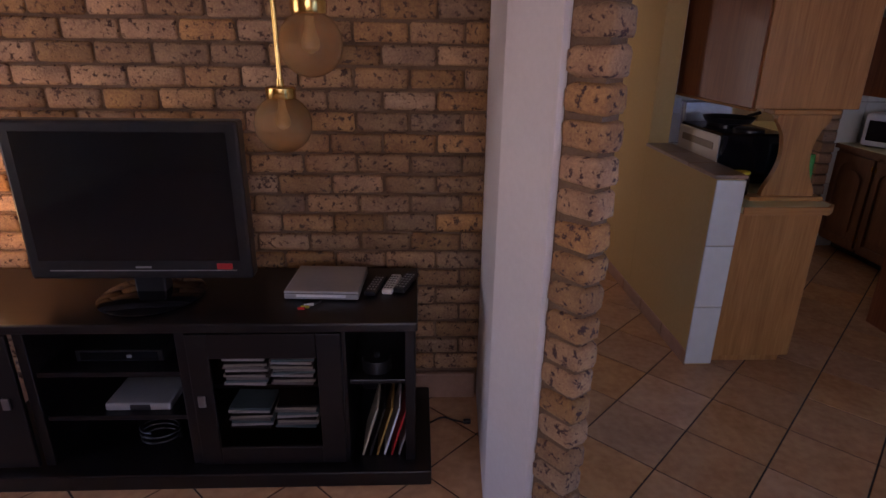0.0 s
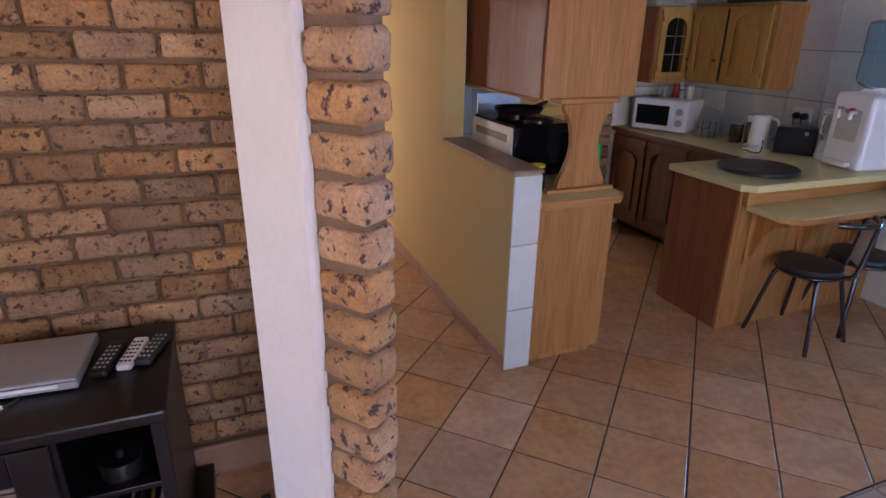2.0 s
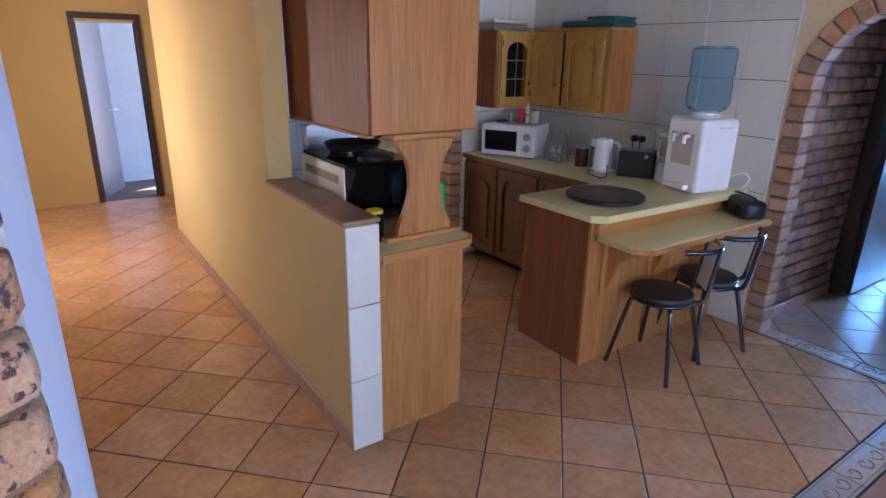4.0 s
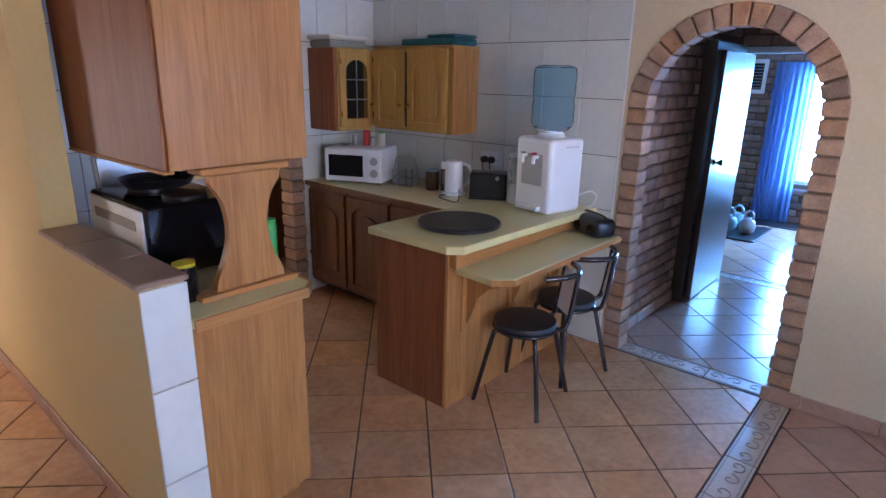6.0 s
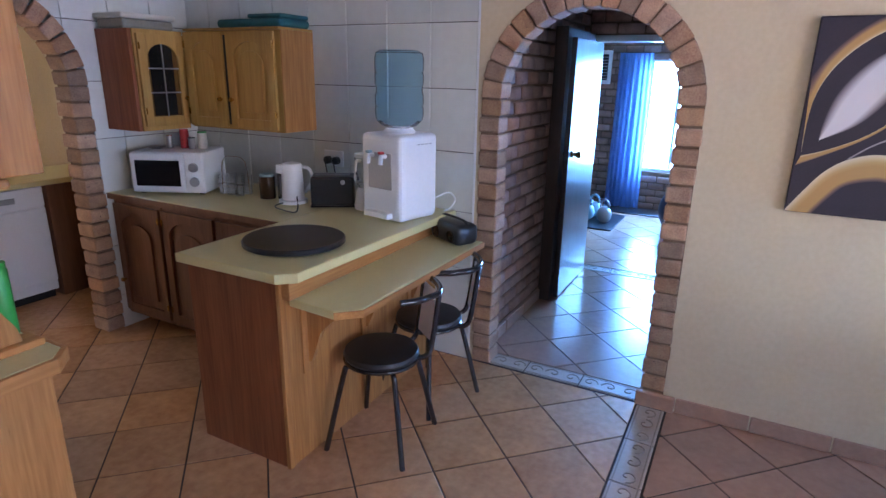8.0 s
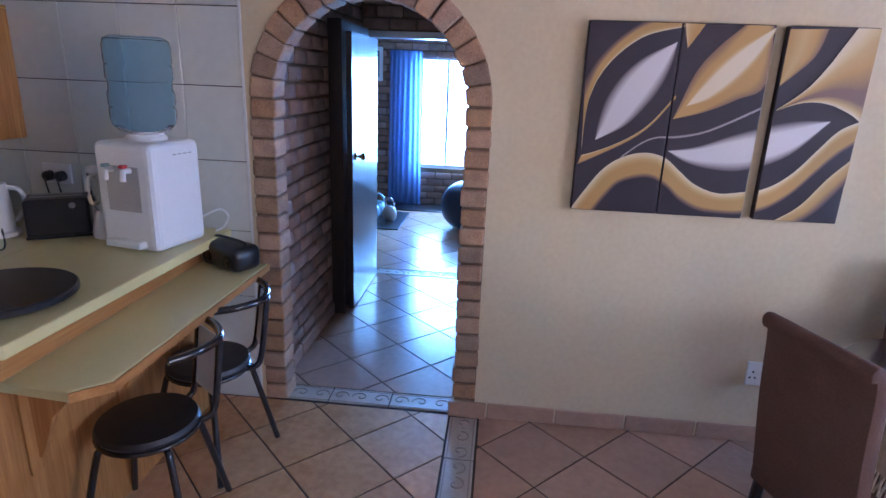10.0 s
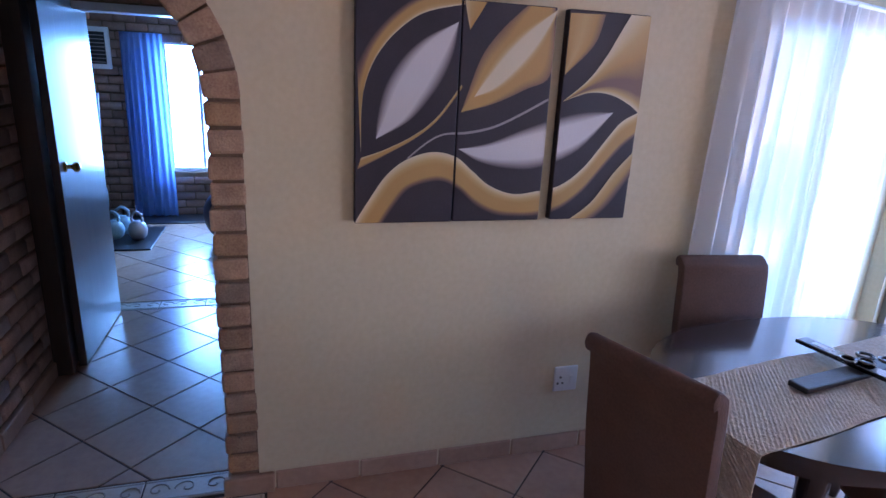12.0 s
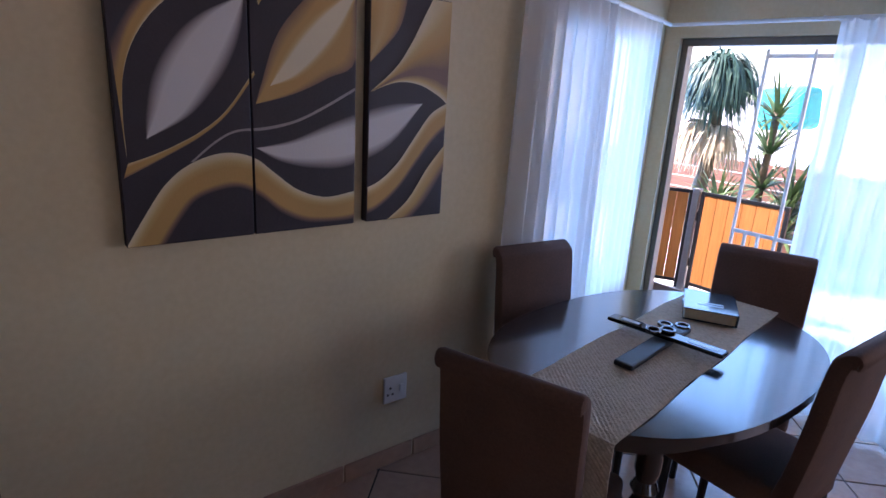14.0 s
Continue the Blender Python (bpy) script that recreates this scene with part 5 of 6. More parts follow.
for k, (a, b) in enumerate(((0.0, -0.02), (0.03, -0.065), (-0.02, -0.105), (0.035, 0.025))):
    part("ring", tube([(a + 0.024 * math.cos(t), b + 0.024 * math.sin(t), 0.042) for t in (2 * math.pi * q / 18 for q in range(18))], 0.006, closed=True), BLACK_PAINT, cross)


# ---------- curtains, patio door ----------
def curtain(name, label, mat, x0, y0, x1, y1, z0, z1, folds, depth, gather=0.0):
    """A hanging cloth with uneven folds between two plan points; gather narrows it towards the top."""
    c = thing(name, label, "curtain", 0, 0, 0)
    bm = bmesh.new()
    a, b = Vector((x0, y0, 0)), Vector((x1, y1, 0))
    along = (b - a)
    n = Vector((-along.y, along.x, 0)).normalized()
    cols, rows = folds * 10, 16
    g = []
    for j in range(rows + 1):
        v = j / rows
        row = []
        for i in range(cols + 1):
            u = i / cols
            w = u + 0.018 * math.sin(9.3 * u + 1.1) * (1 - v * 0.6)
            uu = 0.5 + (w - 0.5) * (1 - gather * v) if gather else w
            off = depth * (0.75 + 0.35 * math.sin(3.7 * u + 2 * v)) * math.sin(2 * math.pi * folds * u + 0.7 * math.sin(5 * u) + 0.5 * math.sin(3 * v + 4 * u))
            p = a + along * uu + n * off
            row.append(bm.verts.new((p.x, p.y, z0 + (z1 - z0) * v + 0.006 * math.sin(17 * u))))
        g.append(row)
    for j in range(rows):
        for i in range(cols):
            bm.faces.new((g[j][i], g[j][i + 1], g[j + 1][i + 1], g[j + 1][i]))
    part("cloth", bm, mat, c, smooth=True)
    hem = bmesh.new()
    tube([g_co for g_co in [(a + along * (0.5 + (k / 40 - 0.5) * (1 - gather)) + Vector((0, 0, z1))) for k in range(41)]], 0.006, hem, 6)
    part("heading", hem, mat, c)
    return c


rod = thing("curtain_rail", "slim white curtain rail following the bay", "curtain rail", 0, 0, 0)
part("rail", tube([(4.08, -0.60, 2.10), (4.42, -2.12, 2.06)], 0.011), WHITE_PLASTIC, rod)
part("rail", tube([(4.42, -2.12, 2.06), (2.40, -2.14, 2.06)], 0.011), WHITE_PLASTIC, rod)
for x, y, dx, dy in ((4.30, -1.55, 0.08, 0.02), (3.6, -2.135, 0, -0.13), (2.6, -2.14, 0, -0.13), (4.15, -0.90, 0.11, 0.02)):
    part("bracket", tube([(x, y, 2.07), (x + dx, y + dy, 2.07)], 0.007), WHITE_PLASTIC, rod)
curtain("lined_curtain", "white lined curtain hanging in deep folds at the bay", LINEN, 4.09, -0.54, 4.27, -1.42, 0.02, 2.09, 8, 0.036, 0.12)
curtain("sheer_curtain", "white sheer curtain glowing with daylight in the bay", WHITE_SHEER, 4.25, -1.25, 4.39, -1.98, 0.02, 2.08, 9, 0.022)
curtain("sheer_curtain", "white sheer curtain drawn over the patio door", WHITE_SHEER, 3.53, -2.14, 2.45, -2.15, 0.02, 2.05, 11, 0.025)

slider = thing("sliding_door", "open bronze-framed sliding patio door", "sliding door", 0, 0, 0, kind="structure")
FRAME = material("bronze_aluminium", (0.17, 0.135, 0.11), None, 0.4, 0.6)
part("frame", box(4.395, 4.438, -2.36, -2.30, 0.0, 1.998, 0.004), FRAME, slider)
part("frame", box(2.552, 2.595, -2.36, -2.30, 0.0, 1.998, 0.004), FRAME, slider)
part("frame", box(2.552, 4.438, -2.362, -2.298, 1.955, 1.998, 0.004), FRAME, slider)
part("sill", box(2.552, 4.438, -2.37, -2.285, 0.001, 0.022, 0.004), FRAME, slider)
leaf = part("leaf", box(3.45, 3.50, -2.345, -2.315, 0.022, 1.955, 0.003), FRAME, slider)
part("leaf", box(2.60, 2.65, -2.345, -2.315, 0.022, 1.955, 0.003), FRAME, slider)
pn = part("pane", box(2.65, 3.45, -2.333, -2.327, 0.03, 1.95), CLEAR, slider)
pn.visible_shadow = False
security = thing("security_gate", "folded white steel security gate in the patio doorway", "gate", 0, 0, 0)
for k, x in enumerate((4.0, 3.74, 3.56, 3.92, 3.84)):
    part("bar", box(x - 0.009, x + 0.009, -2.52, -2.50, 0.0, 1.95 if k < 3 else 0.86, 0.002), WHITE_PLASTIC, security)
for z in (0.12, 0.50, 0.84):
    part("rail", box(3.56, 4.0, -2.524, -2.504, z, z + 0.022, 0.002), WHITE_PLASTIC, security)
part("rail", box(3.56, 4.0, -2.524, -2.504, 1.90, 1.925, 0.002), WHITE_PLASTIC, security)

# ---------- outside ----------
def garden_gate(x0, x1, y0, y1, label):
    g = thing("garden_gate", label, "gate", 0, 0, 0, 0, "orange garden gates")
    a, b = Vector((x0, y0, 0)), Vector((x1, y1, 0))
    L = (b - a).length
    m = pose(x0, y0, 0, 0, 0, math.degrees(math.atan2(y1 - y0, x1 - x0)))
    for u in (0, L - 0.03):
        part("gate_frame", turned(box(u, u + 0.03, -0.015, 0.015, -0.02, 0.88, 0.003), m), BLACK, g)
    for z in (0.03, 0.85):
        part("gate_frame", turned(box(0.0301, L - 0.0301, -0.014, 0.014, z, z + 0.03, 0.003), m), BLACK, g)
    n = max(2, round(L / 0.13))
    for k in range(n):
        part("board", turned(box(0.033 + (L - 0.066) * k / n, 0.033 + (L - 0.066) * (k + 1) / n - 0.003, -0.009, 0.009, 0.0605, 0.8495, 0.002), m), ORANGE_WOOD, g)
    part("hinge", turned(tube([(L + 0.005, 0, 0.62), (L + 0.005, 0, 0.7)], 0.018), m), BLACK, g)
    part("hinge", turned(tube([(L + 0.005, 0, 0.2), (L + 0.005, 0, 0.28)], 0.018), m), BLACK, g)


garden_gate(4.10, 4.82, -3.62, -3.62, "orange varnished board gate in a black steel frame")
garden_gate(4.90, 5.30, -3.62, -3.40, "narrow orange board panel in a black steel frame")
gp = thing("gate_post", "grey steel gate post on the patio", "post", 4.86, -3.62, -0.03)
part("post", box(-0.03, 0.03, -0.03, 0.03, 0, 0.93, 0.004), STEEL, gp)
fence = thing("slat_fence", "red-brown horizontal slat garden fence", "fence", 0, -6.2, -0.16)
for k in range(7):
    part("slat", box(2.0, 9.5, -0.012, 0.012, 0.05 + k * 0.15, 0.05 + k * 0.15 + 0.138, 0.003), FENCE_WOOD, fence)
for k in range(5):
    part("post", box(2.2 + k * 1.7, 2.28 + k * 1.7, -0.09, -0.014, 0, 1.14, 0.004), FENCE_WOOD, fence)
prng = random.Random(9)
STRAW = material("dry_straw", (0.62, 0.52, 0.36), (0.5, 0.4, 0.26), 0.8)


def blades(bm, origin, count, length, width, up, droop):
    """Tuft of long arching leaves."""
    for _ in range(count):
        az = prng.uniform(0, 2 * math.pi)
        el = prng.uniform(*up)
        ln = length * prng.uniform(0.7, 1.15)
        d = Vector((math.cos(az) * math.cos(el), math.sin(az) * math.cos(el), math.sin(el)))
        side = Vector((-math.sin(az), math.cos(az), 0))
        p, prev = Vector(origin), None
        for k in range(6):
            w = width * (1 - (k / 5) ** 2) + 0.002
            cur = (bm.verts.new(p - side * w), bm.verts.new(p + side * w))
            if prev:
                bm.faces.new((prev[0], prev[1], cur[1], cur[0]))
            prev = cur
            p = p + d * ln / 5
            d = (d - Vector((0, 0, droop / 5))).normalized()


palm = thing("ponytail_palm", "ponytail palm with a dense drooping blue-green crown", "palm", 5.72, -5.3, -0.16)
part("trunk", tube(curve([(0, 0, 0), (0.03, 0.02, 0.6), (-0.02, 0.0, 1.2), (0.0, 0, 1.9)]), [0.11 - 0.003 * k for k in range(19)], sides=14), BARK, palm, smooth=True)
bm = bmesh.new()
for c in ((0, 0, 2.0), (0.12, 0.06, 2.08), (-0.14, 0.05, 2.05), (0.05, -0.12, 2.16), (-0.05, 0.12, 2.12), (0.02, 0.02, 1.85)):
    blades(bm, c, 190, 0.66, 0.010, (-0.1, 1.35), 4.2)
part("crown", bm, LEAF, palm)
bm = bmesh.new()
for c in ((0, 0, 1.5), (0.12, 0.1, 1.55), (-0.12, 0.05, 1.5)):
    blades(bm, c, 110, 0.62, 0.012, (-0.6, 0.4), 3.4)
part("dry_skirt", bm, STRAW, palm, "pale dry hanging leaves")
for px, py, h in ((4.88, -4.9, 1.75), (4.62, -4.95, 0.95), (5.35, -5.0, 0.75)):
    yc = thing("yucca_plant", "spiky green yucca plant in the garden", "yucca", px, py, -0.16, 0, "yucca plants")
    part("stem", tube([(0, 0, 0), (0.02, 0.01, h * 0.5), (0, 0, h)], [0.05, 0.045, 0.04]), BARK, yc, smooth=True)
    bm = bmesh.new()
    for lv in (0.55, 0.75, 0.95):
        blades(bm, (0, 0, h * lv), 46, 0.5, 0.018, (-0.2, 1.2), 0.5)
    part("leaves", bm, YUCCA, yc)
canopy = thing("shade_canopy", "turquoise fabric shade canopy beyond the fence", "canopy", 5.85, -8.0, -0.16)
part("cloth", turned(box(-0.34, 0.34, -0.3, 0.3, 1.45, 2.05, 0.1), pose(0, 0, 0, 0, 6, 0)), material("turquoise_cloth", (0.03, 0.42, 0.42), None, 0.8), canopy)
for sx in (-0.3, 0.3):
    part("pole", tube([(sx, 0, 0), (sx, 0, 2.1)], 0.025), STEEL, canopy)
structure("boundary_wall", box(-8, 20, -14.2, -14.0, -0.16, 2.3), WHITE_PLASTER, "sunlit white garden boundary wall", "wall")

# ---------- passage and exercise room ----------
pdoor = thing("door_1", "dark brown interior door standing open along the passage", "door", 6.235, 2.285, 0, kind="structure")
part("leaf", box(-0.80, 0.0, -0.018, 0.018, 0.008, 1.95, 0.003), DOOR_FACE, pdoor, "varnished door face")
part("edge_strip", box(-0.806, -0.8005, -0.019, 0.019, 0.008, 1.95, 0.002), DOOR_WOOD, pdoor)
part("back_face", box(-0.80, 0.0, 0.0185, 0.0215, 0.008, 1.95, 0.001), DOOR_WOOD, pdoor)
for s in (-1, 1):
    part("door_knob", turned(lathe([(0.028, 0), (0.028, 0.006), (0.012, 0.012), (0.012, 0.035), (0.026, 0.045), (0.028, 0.06), (0.02, 0.07), (0.004, 0.072)], sides=18), pose(-0.73, s * 0.019, 1.13, 90 if s < 0 else -90)), BRASS, pdoor, smooth=True)
# Added dark post and slab fill the strip between open leaf and brickwork.
door_post = thing("added_door_post", "dark brown post added in the gap beside the open passage door", "door frame", 5.36, 2.36, 0, kind="structure")
part("post", box(-0.02, 0.02, -0.052, 0.04, 0, 2.02, 0.004), DOOR_WOOD, door_post)
part("gap_filler", box(0.021, 0.84, -0.03, 0.04, 0, 2.02, 0.004), DOOR_WOOD, door_post)
jamb = thing("door_frame", "dark brown timber doorway frame", "door frame", 6.28, 0, 0, kind="structure")
part("jamb", box(-0.01, 0.15, 2.352, 2.40, 0, 2.0, 0.004), DOOR_WOOD, jamb)
part("jamb", box(-0.01, 0.15, 1.40, 1.428, 0, 2.0, 0.004), DOOR_WOOD, jamb)
part("head", box(-0.012, 0.152, 1.40, 2.40, 1.965, 2.015, 0.004), WHITE_PLASTIC, jamb, "white painted head of the frame")
curtain("blue_curtain", "bright blue curtain hanging beside the exercise-room window", BLUE_CLOTH, 9.08, 2.74, 9.08, 2.28, 0.02, 1.98, 7, 0.03, 0.1)
ac = thing("air_conditioner", "white framed window air conditioner in the brick wall", "air conditioner", 9.2, 3.02, 1.62)
part("frame", box(-0.05, 0.0, -0.19, 0.19, -0.02, 0.40, 0.01), WHITE_PLASTIC, ac)
part("grille", box(-0.056, -0.05, -0.15, 0.15, 0.03, 0.35, 0.004), BLACK, ac)
for k in range(8):
    part("slat", box(-0.062, -0.056, -0.145, 0.145, 0.045 + k * 0.038, 0.053 + k * 0.038), STEEL, ac)
mat_ob = solid("exercise_mat", box(7.75, 8.6, 2.35, 3.3, 0.001, 0.016, 0.005), BLACK, "black rubber exercise mat on the floor", "mat")
solid("exercise_mat", box(8.75, 9.15, 1.2, 3.3, 0.001, 0.016, 0.005), BLACK, "black rubber exercise mat under the window", "mat")
for kx, ky, s, mm in ((8.15, 2.74, 1.0, BLUE_RUBBER), (8.12, 2.52, 0.9, SILVER), (8.35, 2.70, 1.1, BLUE_RUBBER)):
    kb = thing("kettlebell", "grey-blue vinyl kettlebell standing on the mat", "kettlebell", kx, ky, 0.0165, 0, "kettlebells on the mat")
    part("bell", lathe([(0.05 * s, 0), (0.085 * s, 0.03), (0.10 * s, 0.09), (0.08 * s, 0.15), (0.04 * s, 0.18), (0.01, 0.185)], sides=20), mm, kb, smooth=True)
    part("handle", tube(curve([(0, -0.04 * s, 0.16), (0, -0.055 * s, 0.22), (0, 0, 0.27), (0, 0.055 * s, 0.22), (0, 0.04 * s, 0.16)]), 0.014 * s), mm, kb, smooth=True)
ball = thing("exercise_ball", "dark blue exercise ball on the floor", "exercise ball", 8.0, 1.62, 0.0)
part("ball", lathe([(0.02, 0.0)] + [(0.28 * math.sin(math.pi * k / 20), 0.28 - 0.28 * math.cos(math.pi * k / 20)) for k in range(1, 20)] + [(0.01, 0.56)], sides=36), material("dark_blue_rubber", (0.02, 0.025, 0.05), None, 0.4), ball, smooth=True)
step = thing("exercise_machine", "black upright exercise machine by the brick wall", "exercise machine", 8.75, 2.98, 0.016)
part("column", tube(curve([(0, 0, 0), (0.05, 0, 0.5), (0.1, -0.03, 0.9), (0.06, -0.06, 1.35)]), 0.022), STEEL, step)
part("base", box(-0.25, 0.25, -0.13, 0.13, 0.0, 0.07, 0.01), BLACK, step)
part("flywheel", turned(lathe([(0.16, -0.04), (0.18, -0.03), (0.18, 0.03), (0.16, 0.04)], sides=28), pose(0, 0, 0.27, 90)), BLACK, step)
sky_card = structure("backdrop", box(12.0, 12.05, -8, 12, -0.16, 6), glow("bright_daylight", (0.14, 0.46, 1.0), 4.2), "overexposed daylight beyond the exercise-room window", "backdrop")


# ---------- pieces: bricks, tiles ----------
def brick_wall(parent, data, axis, plane, a0, a1, z0, z1, pitch, hole=None, first=0):
    """Running bond on a vertical plane; axis 'y' lays along x, 'x' lays along y."""
    row = 0
    z = z0 + COURSE / 2
    while z + COURSE / 2 < z1 + 0.05:
        a = a0 + pitch / 2 - (pitch / 2 if (row + first) % 2 else 0)
        while a - pitch / 2 < a1:
            lo, hi = max(a - pitch / 2, a0), min(a + pitch / 2, a1)
            c, share = (lo + hi) / 2, (hi - lo) / pitch
            if share > 0.12 and not (hole and hole[0] < c < hole[1] and z < hole[2]):
                d = jitter(0.003)
                if axis == "y":
                    m = pose(c, plane + d, z, jitter(0.5), jitter(0.5), jitter(0.5))
                else:
                    m = pose(plane + d, c, z, jitter(0.5), jitter(0.5), 90 + jitter(0.5))
                shared("brick", rng.choice(data), m @ Matrix.Diagonal((1 if share > 0.99 else (share * pitch - 0.009) / (pitch - 0.009), 1, 1, 1)), parent)
            a += pitch
        z += COURSE
        row += 1


tv_brick = [brick_mesh("brick", 0.221, 0.078, 0.03, BRICK, 0.009, 0.0035) for _ in range(7)]
brick_wall(wall_tv, tv_brick, "y", 2.437, -2.344, 0.19, 0.155, 2.42, 0.231)
for k in range(8):
    x1 = 0.17 - k * 0.35
    t = new("skirting_tile", mesh_of("skirting_tile", box(x1 - 0.343, x1, 2.405, 2.438, 0.0, 0.14, 0.006, segments=1), SKIRT_TILE))
    t.parent = wall_tv

# rounded bricks closing the pier
for k in range(28):
    z = k * COURSE + COURSE / 2
    o = [(0.256, 1.432), (0.338 + jitter(0.003), 1.322), (0.408, 1.366), (0.408, 1.432)]
    bm = prism([(x - 0.336, y - 1.39) for x, y in o], -0.0385, 0.0385)
    corners = [e for e in bm.edges]
    bmesh.ops.bevel(bm, geom=corners, offset=0.017, segments=2, affect="EDGES", profile=0.5)
    for v in bm.verts:
        v.co += Vector((jitter(0.003), jitter(0.003), jitter(0.003)))
    data = mesh_of("brick", bm, BRICK_FACE)
    data.shade_smooth()
    shared("brick", data, pose(0.336 + jitter(0.003), 1.39 + jitter(0.004), z, jitter(1.2), jitter(1.2), jitter(2.5)), wall_stub)


def brick_arch(parent, axis, centre, r, spring, d0, d1, mat, jamb_only=()):
    """Ring of bricks on edge round an arch, with stacked bricks down each jamb."""
    wide = 0.118
    depth = d1 - d0
    bm_j = box(-wide / 2, wide / 2, -depth / 2, depth / 2, -0.0395, 0.0395, 0.009, segments=2)
    jamb = mesh_of("brick", bm_j, mat)
    n = 17
    bm_v = bmesh.new()
    half = math.pi / n / 2 * 0.90
    out = [(r * math.sin(-half), r), (r * math.sin(half), r), ((r + wide) * math.sin(half), r + wide), ((r + wide) * math.sin(-half), r + wide)]
    upright([(x, z - r - wide / 2) for x, z in out], -depth / 2, depth / 2, "y", 0, bm_v)
    bmesh.ops.bevel(bm_v, geom=bm_v.edges[:], offset=0.008, segments=2, affect="EDGES", profile=0.5)
    vous = mesh_of("brick", bm_v, mat)
    mid = (d0 + d1) / 2

    def put(data, along, z, roll):
        m = pose(along, mid + jitter(0.005), z, 0, 0, 0) if axis == "y" else pose(mid + jitter(0.005), along, z, 0, 0, 90)
        shared("brick", data, m @ pose(0, 0, 0, jitter(1.5), roll + jitter(1.5), jitter(1.0)), parent)
    for k in range(n):
        a = math.pi * (k + 0.5) / n
        put(vous, centre + (r + wide / 2) * math.cos(a), spring + (r + wide / 2) * math.sin(a), 90 - math.degrees(a))
    for s in (1, -1):
        rows = round(spring / COURSE)
        for k in range(rows):
            put(jamb, centre + s * (r + wide / 2 + jitter(0.005)), (k + 0.5) * spring / rows, 0)


brick_arch(wall_arch, "x", AY, AR, SPRING, AX - 0.014, AX + 0.125, ARCH_FACE)
brick_arch(wall_back, "y", BX, BR, 1.58, 4.665, 4.82, ARCH_FACE)

p_brick = [brick_mesh("brick", 0.205, 0.076, 0.03, BRICK_GREY, 0.009, 0.003) for _ in range(5)]
brick_wall(wall_passage, p_brick, "y", 2.416, AX + 0.135, 6.27, 0.09, 2.5, 0.215)
brick_wall(wall_lintel, p_brick, "x", 6.276, 1.32, 2.40, 2.02, 2.52, 0.215)
brick_wall(wall_gym, p_brick, "x", 9.194, 0.95, 3.53, 0.0, 2.5, 0.215, (1.25, 2.36, 1.93))
brick_wall(wall_gym, p_brick, "x", 9.194, 1.25, 2.36, 0.0, 0.45, 0.215)
for k in range(6):
    x0 = AX + 0.135 + k * 0.35
    t = new("skirting_tile", mesh_of("skirting_tile", box(x0, x0 + 0.343, 2.385, 2.415, 0, 0.085, 0.005, segments=1), SKIRT_TILE))
    t.parent = wall_passage
for k in range(6):
    y1 = 1.238 - k * 0.349
    if y1 > -0.6:
        t = new("skirting_tile", mesh_of("skirting_tile", box(AX - 0.014, AX - 0.001, max(y1 - 0.343, -0.61), y1, 0, 0.085, 0.005, segments=1), SKIRT_TILE))
        t.parent = wall_arch
t = new("skirting_tile", mesh_of("skirting_tile", box(AX - 0.03, AX - 0.001, 1.243, 1.44, 0, 0.085, 0.006, segments=1), SKIRT_TILE))
t.parent = wall_arch

# white wall tiles
TW, TH = 0.286, 0.345
tile_e = mesh_of("wall_tile", box(-0.006, 0.006, -TW / 2 + 0.002, TW / 2 - 0.002, -TH / 2 + 0.002, TH / 2 - 0.002, 0.002, segments=1), WHITE_TILE)
for i in range(9):
    for j in range(8):
        z = 0.057 + TH * j
        y = 2.453 + TW * (i + 0.5)
        if y + TW / 2 < 4.75 and z < TOP:
            shared("wall_tile", tile_e, pose(AX + 0.006, y, z), wall_kitchen)
OUTER = BR + 0.116


def tile_back(x0, x1, z0, z1):
    """One tile of the back wall, trimmed where the arch ring cuts it."""
    pts = [(x0, z0), (x1, z0), (x1, z1), (x0, z1)]
    inside = [abs(px - BX) < OUTER if pz <= 1.58 else math.hypot(px - BX, pz - 1.58) < OUTER for px, pz in pts]
    if all(inside):
        return
    poly = [(x0 + (x1 - x0) * a / 12, z0 + (z1 - z0) * b / 12) for a, b in
            [(k, 0) for k in range(12)] + [(12, k) for k in range(12)] + [(12 - k, 12) for k in range(12)] + [(0, 12 - k) for k in range(12)]]
    if any(inside):
        moved = []
        for px, pz in poly:
            if pz <= 1.58:
                if abs(px - BX) < OUTER:
                    px = BX + (OUTER if (x0 + x1) / 2 > BX else -OUTER)
            else:
                d = math.hypot(px - BX, pz - 1.58)
                if d < OUTER:
                    px, pz = BX + (px - BX) * OUTER / d, 1.58 + (pz - 1.58) * OUTER / d
            moved.append((px, pz))
        poly = moved
        bm = bmesh.new()
        upright(poly, 4.672, 4.684, "y", 0, bm)
    else:
        bm = box(x0, x1, 4.672, 4.684, z0, z1, 0.002, segments=1)
    ob = new("wall_tile", mesh_of("wall_tile", bm, WHITE_TILE))
    ob.parent = wall_back


for i in range(9):
    for j in range(8):
        z0 = 0.057 - TH / 2 + TH * j
        x1 = AX - TW * i
        if z0 + 0.03 < TOP and x1 > 1.7:
            tile_back(x1 - TW + 0.004, x1, max(z0, 0.0), min(z0 + TH - 0.004, TOP))
end_tile = mesh_of("end_tile", box(-0.076, 0.076, -0.006, 0.006, -0.1745, 0.1745, 0.003, segments=1), WHITE_TILE)
for k in range(3):
    shared("end_tile", end_tile, pose(1.46, 2.693, 0.185 + k * 0.3535), bpy.data.objects["wall_half"])
ledge = mesh_of("ledge_tile", box(-0.085, 0.085, -0.155, 0.155, 0, 0.02, 0.004, segments=1), LEDGE_TILE)
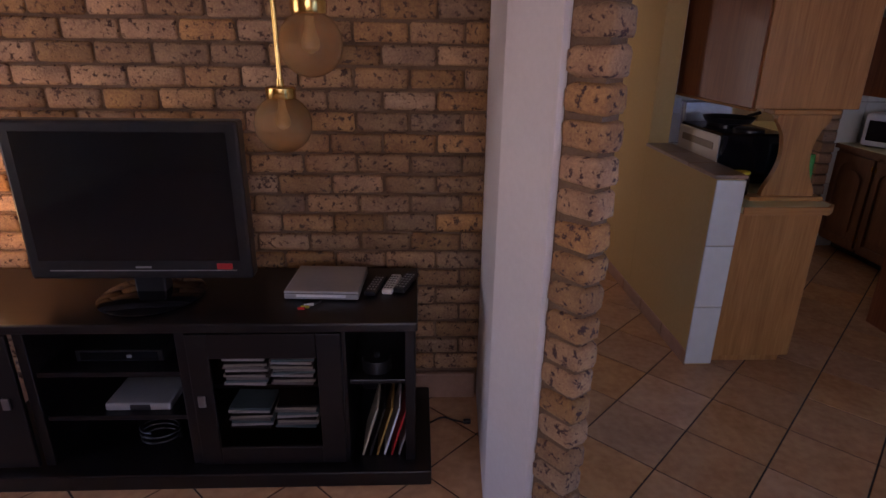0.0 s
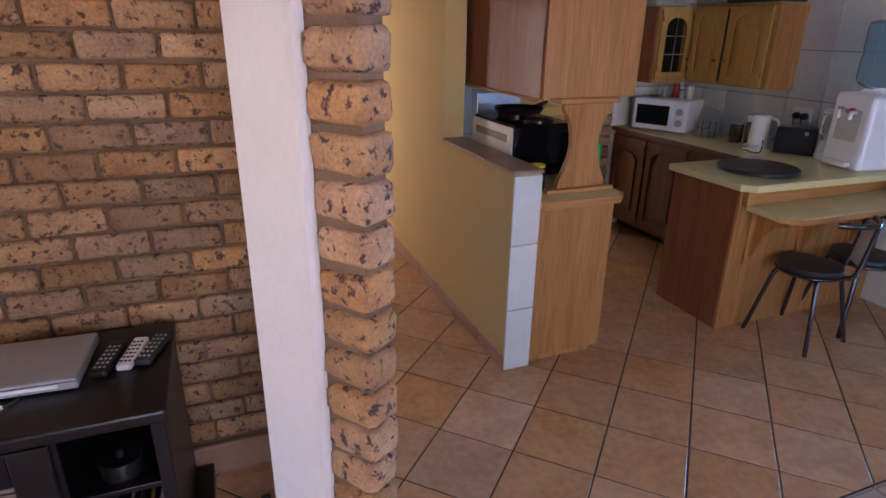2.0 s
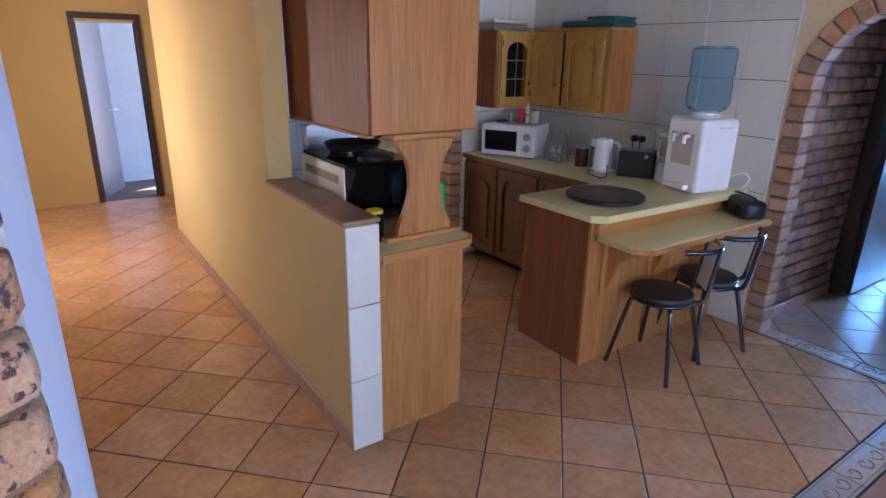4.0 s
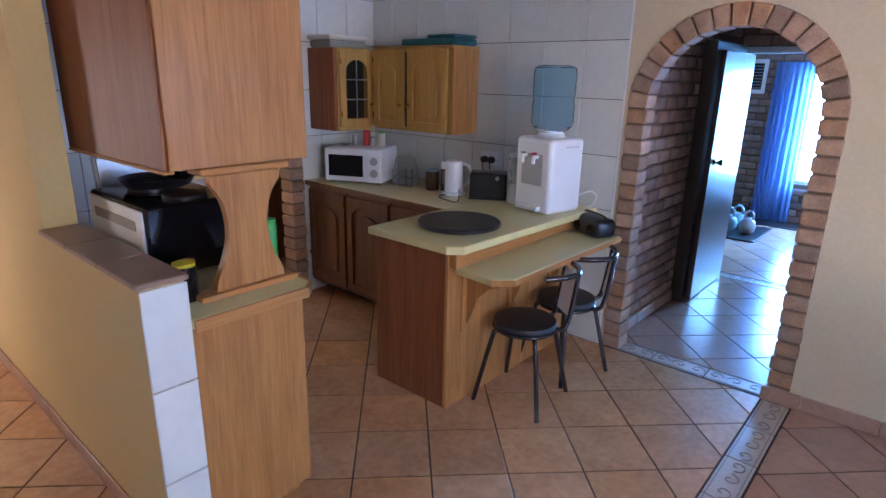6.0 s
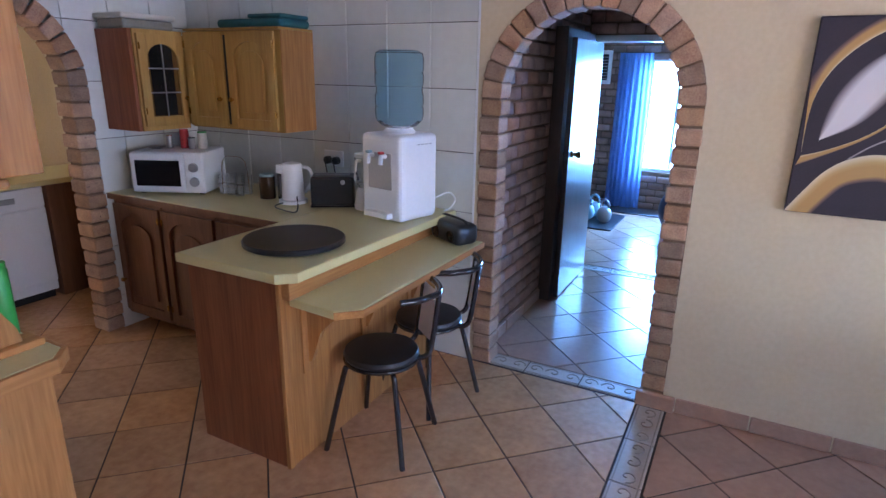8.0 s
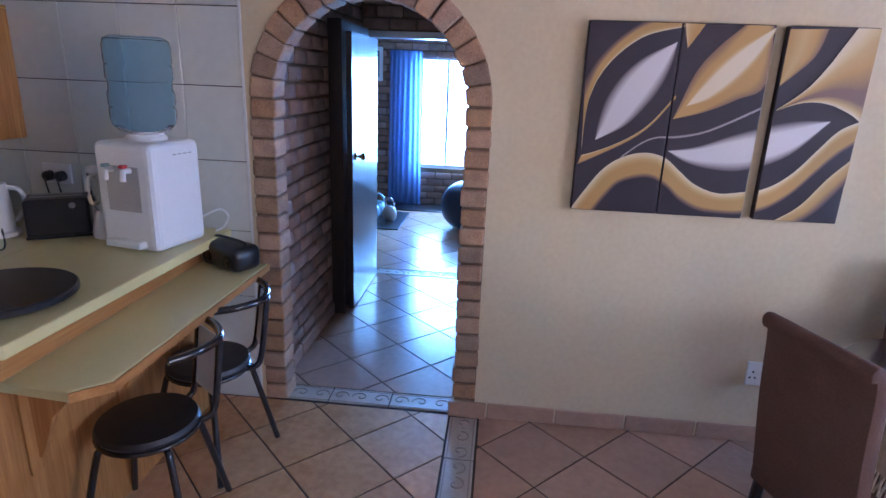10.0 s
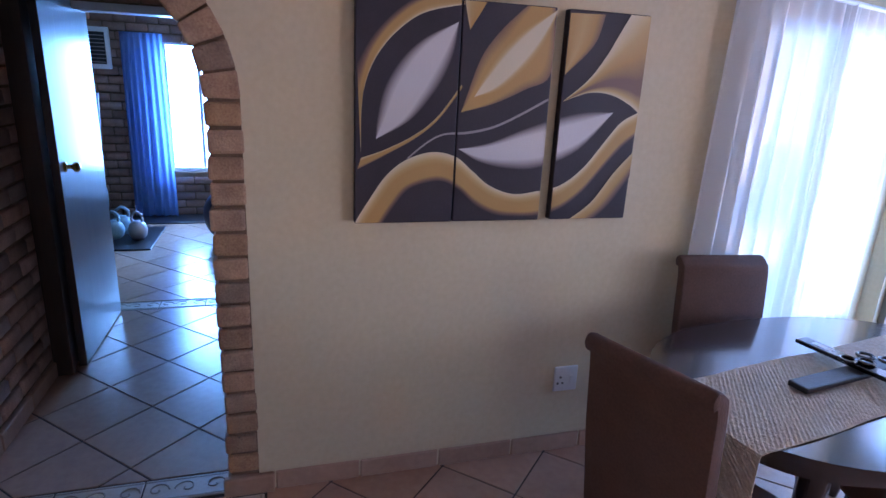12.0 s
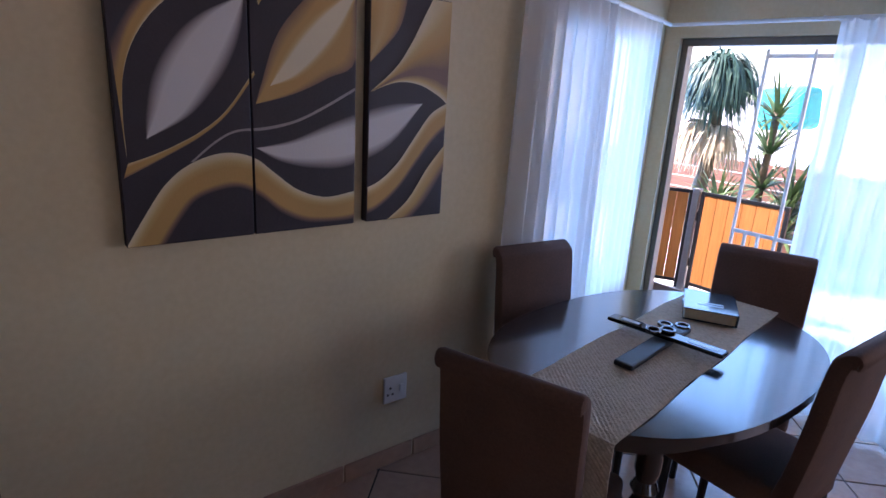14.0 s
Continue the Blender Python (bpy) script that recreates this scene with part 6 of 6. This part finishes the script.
for k in range(3):
    shared("ledge_tile", ledge, pose(1.46, 2.847 + k * 0.316, 1.071), bpy.data.objects["wall_half"])
skirt_half = mesh_of("skirting_tile", box(-0.005, 0.005, -0.172, 0.172, 0, 0.085, 0.003, segments=1), SKIRT_TILE)
for k in range(4):
    shared("skirting_tile", skirt_half, pose(1.389, 2.86 + k * 0.349, 0), bpy.data.objects["wall_half"])
for k in range(7):
    shared("skirting_tile", skirt_half, pose(1.389, 4.256 + k * 0.349, 0), bpy.data.objects["wall_hall_east"])

# diagonal floor tiles
PITCH = 0.3505
floor = bpy.data.objects["floor"]
spare = bmesh.new()


def tile_solid(poly, bm=None):
    own = bmesh.new()
    c = (sum(p[0] for p in poly) / len(poly), sum(p[1] for p in poly) / len(poly))
    low = [own.verts.new((x, y, -0.006)) for x, y in poly]
    mid = [own.verts.new((x, y, -0.0015)) for x, y in poly]
    top = []
    for x, y in poly:
        d = math.hypot(x - c[0], y - c[1]) or 1
        top.append(own.verts.new((x + (c[0] - x) / d * 0.003, y + (c[1] - y) / d * 0.003, 0.0)))
    k = len(poly)
    own.faces.new(top)
    for i in range(k):
        own.faces.new((low[i], low[(i + 1) % k], mid[(i + 1) % k], mid[i]))
        own.faces.new((mid[i], mid[(i + 1) % k], top[(i + 1) % k], top[i]))
    return join(bm, own)


def diamond(h):
    return [(h, 0), (0, h), (-h, 0), (0, -h)]


HALF = (PITCH - 0.0075) / math.sqrt(2)
full_a = mesh_of("floor_tile", tile_solid(diamond(HALF)), FLOOR_TILE)
full_b = mesh_of("floor_tile", tile_solid(diamond(HALF)), FLOOR_TILE_FAR)


def lay(anchor, region, mat, full, near):
    """Diamonds over a rectangle; those inside 'near' become pieces, the rest one joined sheet."""
    x0, x1, y0, y1 = region
    s = PITCH / math.sqrt(2)
    for i in range(-60, 61):
        for j in range(-60, 61):
            cx, cy = anchor[0] + (i + j) * s, anchor[1] + (i - j) * s + s
            if not (x0 - s < cx < x1 + s and y0 - s < cy < y1 + s):
                continue
            poly = clip([(cx + a, cy + b) for a, b in diamond(HALF)], x0 + 0.003, x1 - 0.003, y0 + 0.003, y1 - 0.003)
            if len(poly) < 3:
                continue
            area = abs(sum(poly[k - 1][0] * poly[k][1] - poly[k][0] * poly[k - 1][1] for k in range(len(poly)))) / 2
            if area < 0.0006:
                continue
            whole = area > HALF * HALF * 2 * 0.999
            if near[0] < cx < near[1] and near[2] < cy < near[3]:
                if whole:
                    shared("floor_tile", full, pose(cx, cy, jitter(0.0006), jitter(0.08), jitter(0.08), rng.choice((0, 90, 180, 270))), floor)
                else:
                    o = new("floor_tile", mesh_of("floor_tile", tile_solid([(a - cx, b - cy) for a, b in poly]), mat))
                    o.parent = floor
                    o.location = (cx, cy, 0)
            else:
                tile_solid(poly, spare_sheets[mat.name])


spare_sheets = {FLOOR_TILE.name: bmesh.new(), FLOOR_TILE_FAR.name: bmesh.new()}
lay((2.137, 2.616), (-4.0, 4.16, 1.432, 8.4), FLOOR_TILE, full_a, (0.3, 4.2, 1.5, 4.9))
lay((4.157, 1.016), (-4.0, 4.65, -3.5, 1.278), FLOOR_TILE_FAR, full_b, (2.6, 4.4, -2.3, 1.4))
lay((4.157 + 0.02, 2.09), (4.325, 6.26, 1.30, 2.42), FLOOR_TILE_FAR, full_b, (4.2, 6.4, 1.3, 2.5))
lay((4.157 + 0.02, 2.09), (6.42, 9.2, -0.5, 4.2), FLOOR_TILE_FAR, full_b, (6.3, 8.0, 1.2, 2.6))
for key, mat in ((FLOOR_TILE.name, FLOOR_TILE), (FLOOR_TILE_FAR.name, FLOOR_TILE_FAR)):
    o = part("floor_tiles_beyond", spare_sheets[key], mat, floor)
    tagged(o, kind="stuff")

# border strips with raised scrolls
def border(x, y, turn, length):
    m = pose(x, y, 0, 0, 0, turn)
    t = new("border_tile", mesh_of("border_tile", box(0.003, length - 0.003, 0.003, 0.142, -0.006, 0.001, 0.003, segments=1), BORDER_TILE))
    t.parent, t.matrix_basis = floor, m
    bm = bmesh.new()
    for edge in (0.016, 0.130):
        box(0.004, length - 0.004, edge - 0.003, edge + 0.003, 0.0005, 0.0025, 0, bm)
    n = max(1, round(length / 0.115))
    for k in range(n):
        cx, s = (k + 0.5) * length / n, 1 if k % 2 else -1
        pts = [(cx + s * (0.006 + 0.0062 * a) * math.cos(a * s), 0.073 + (0.006 + 0.0062 * a) * math.sin(a), 0.0015) for a in (i * 0.45 for i in range(15))]
        tube(pts, 0.0036, bm, 5)
    part("scroll", bm, BORDER_SCROLL, t)


for k in range(14):
    border(4.145 - (k + 1) * 0.345, 1.283, 0, 0.345)
for k in range(3):
    border(4.322, 1.43 + k * 0.33, 90, 0.33)
for k in range(3):
    border(6.41, 1.42 + k * 0.31, 90, 0.31)
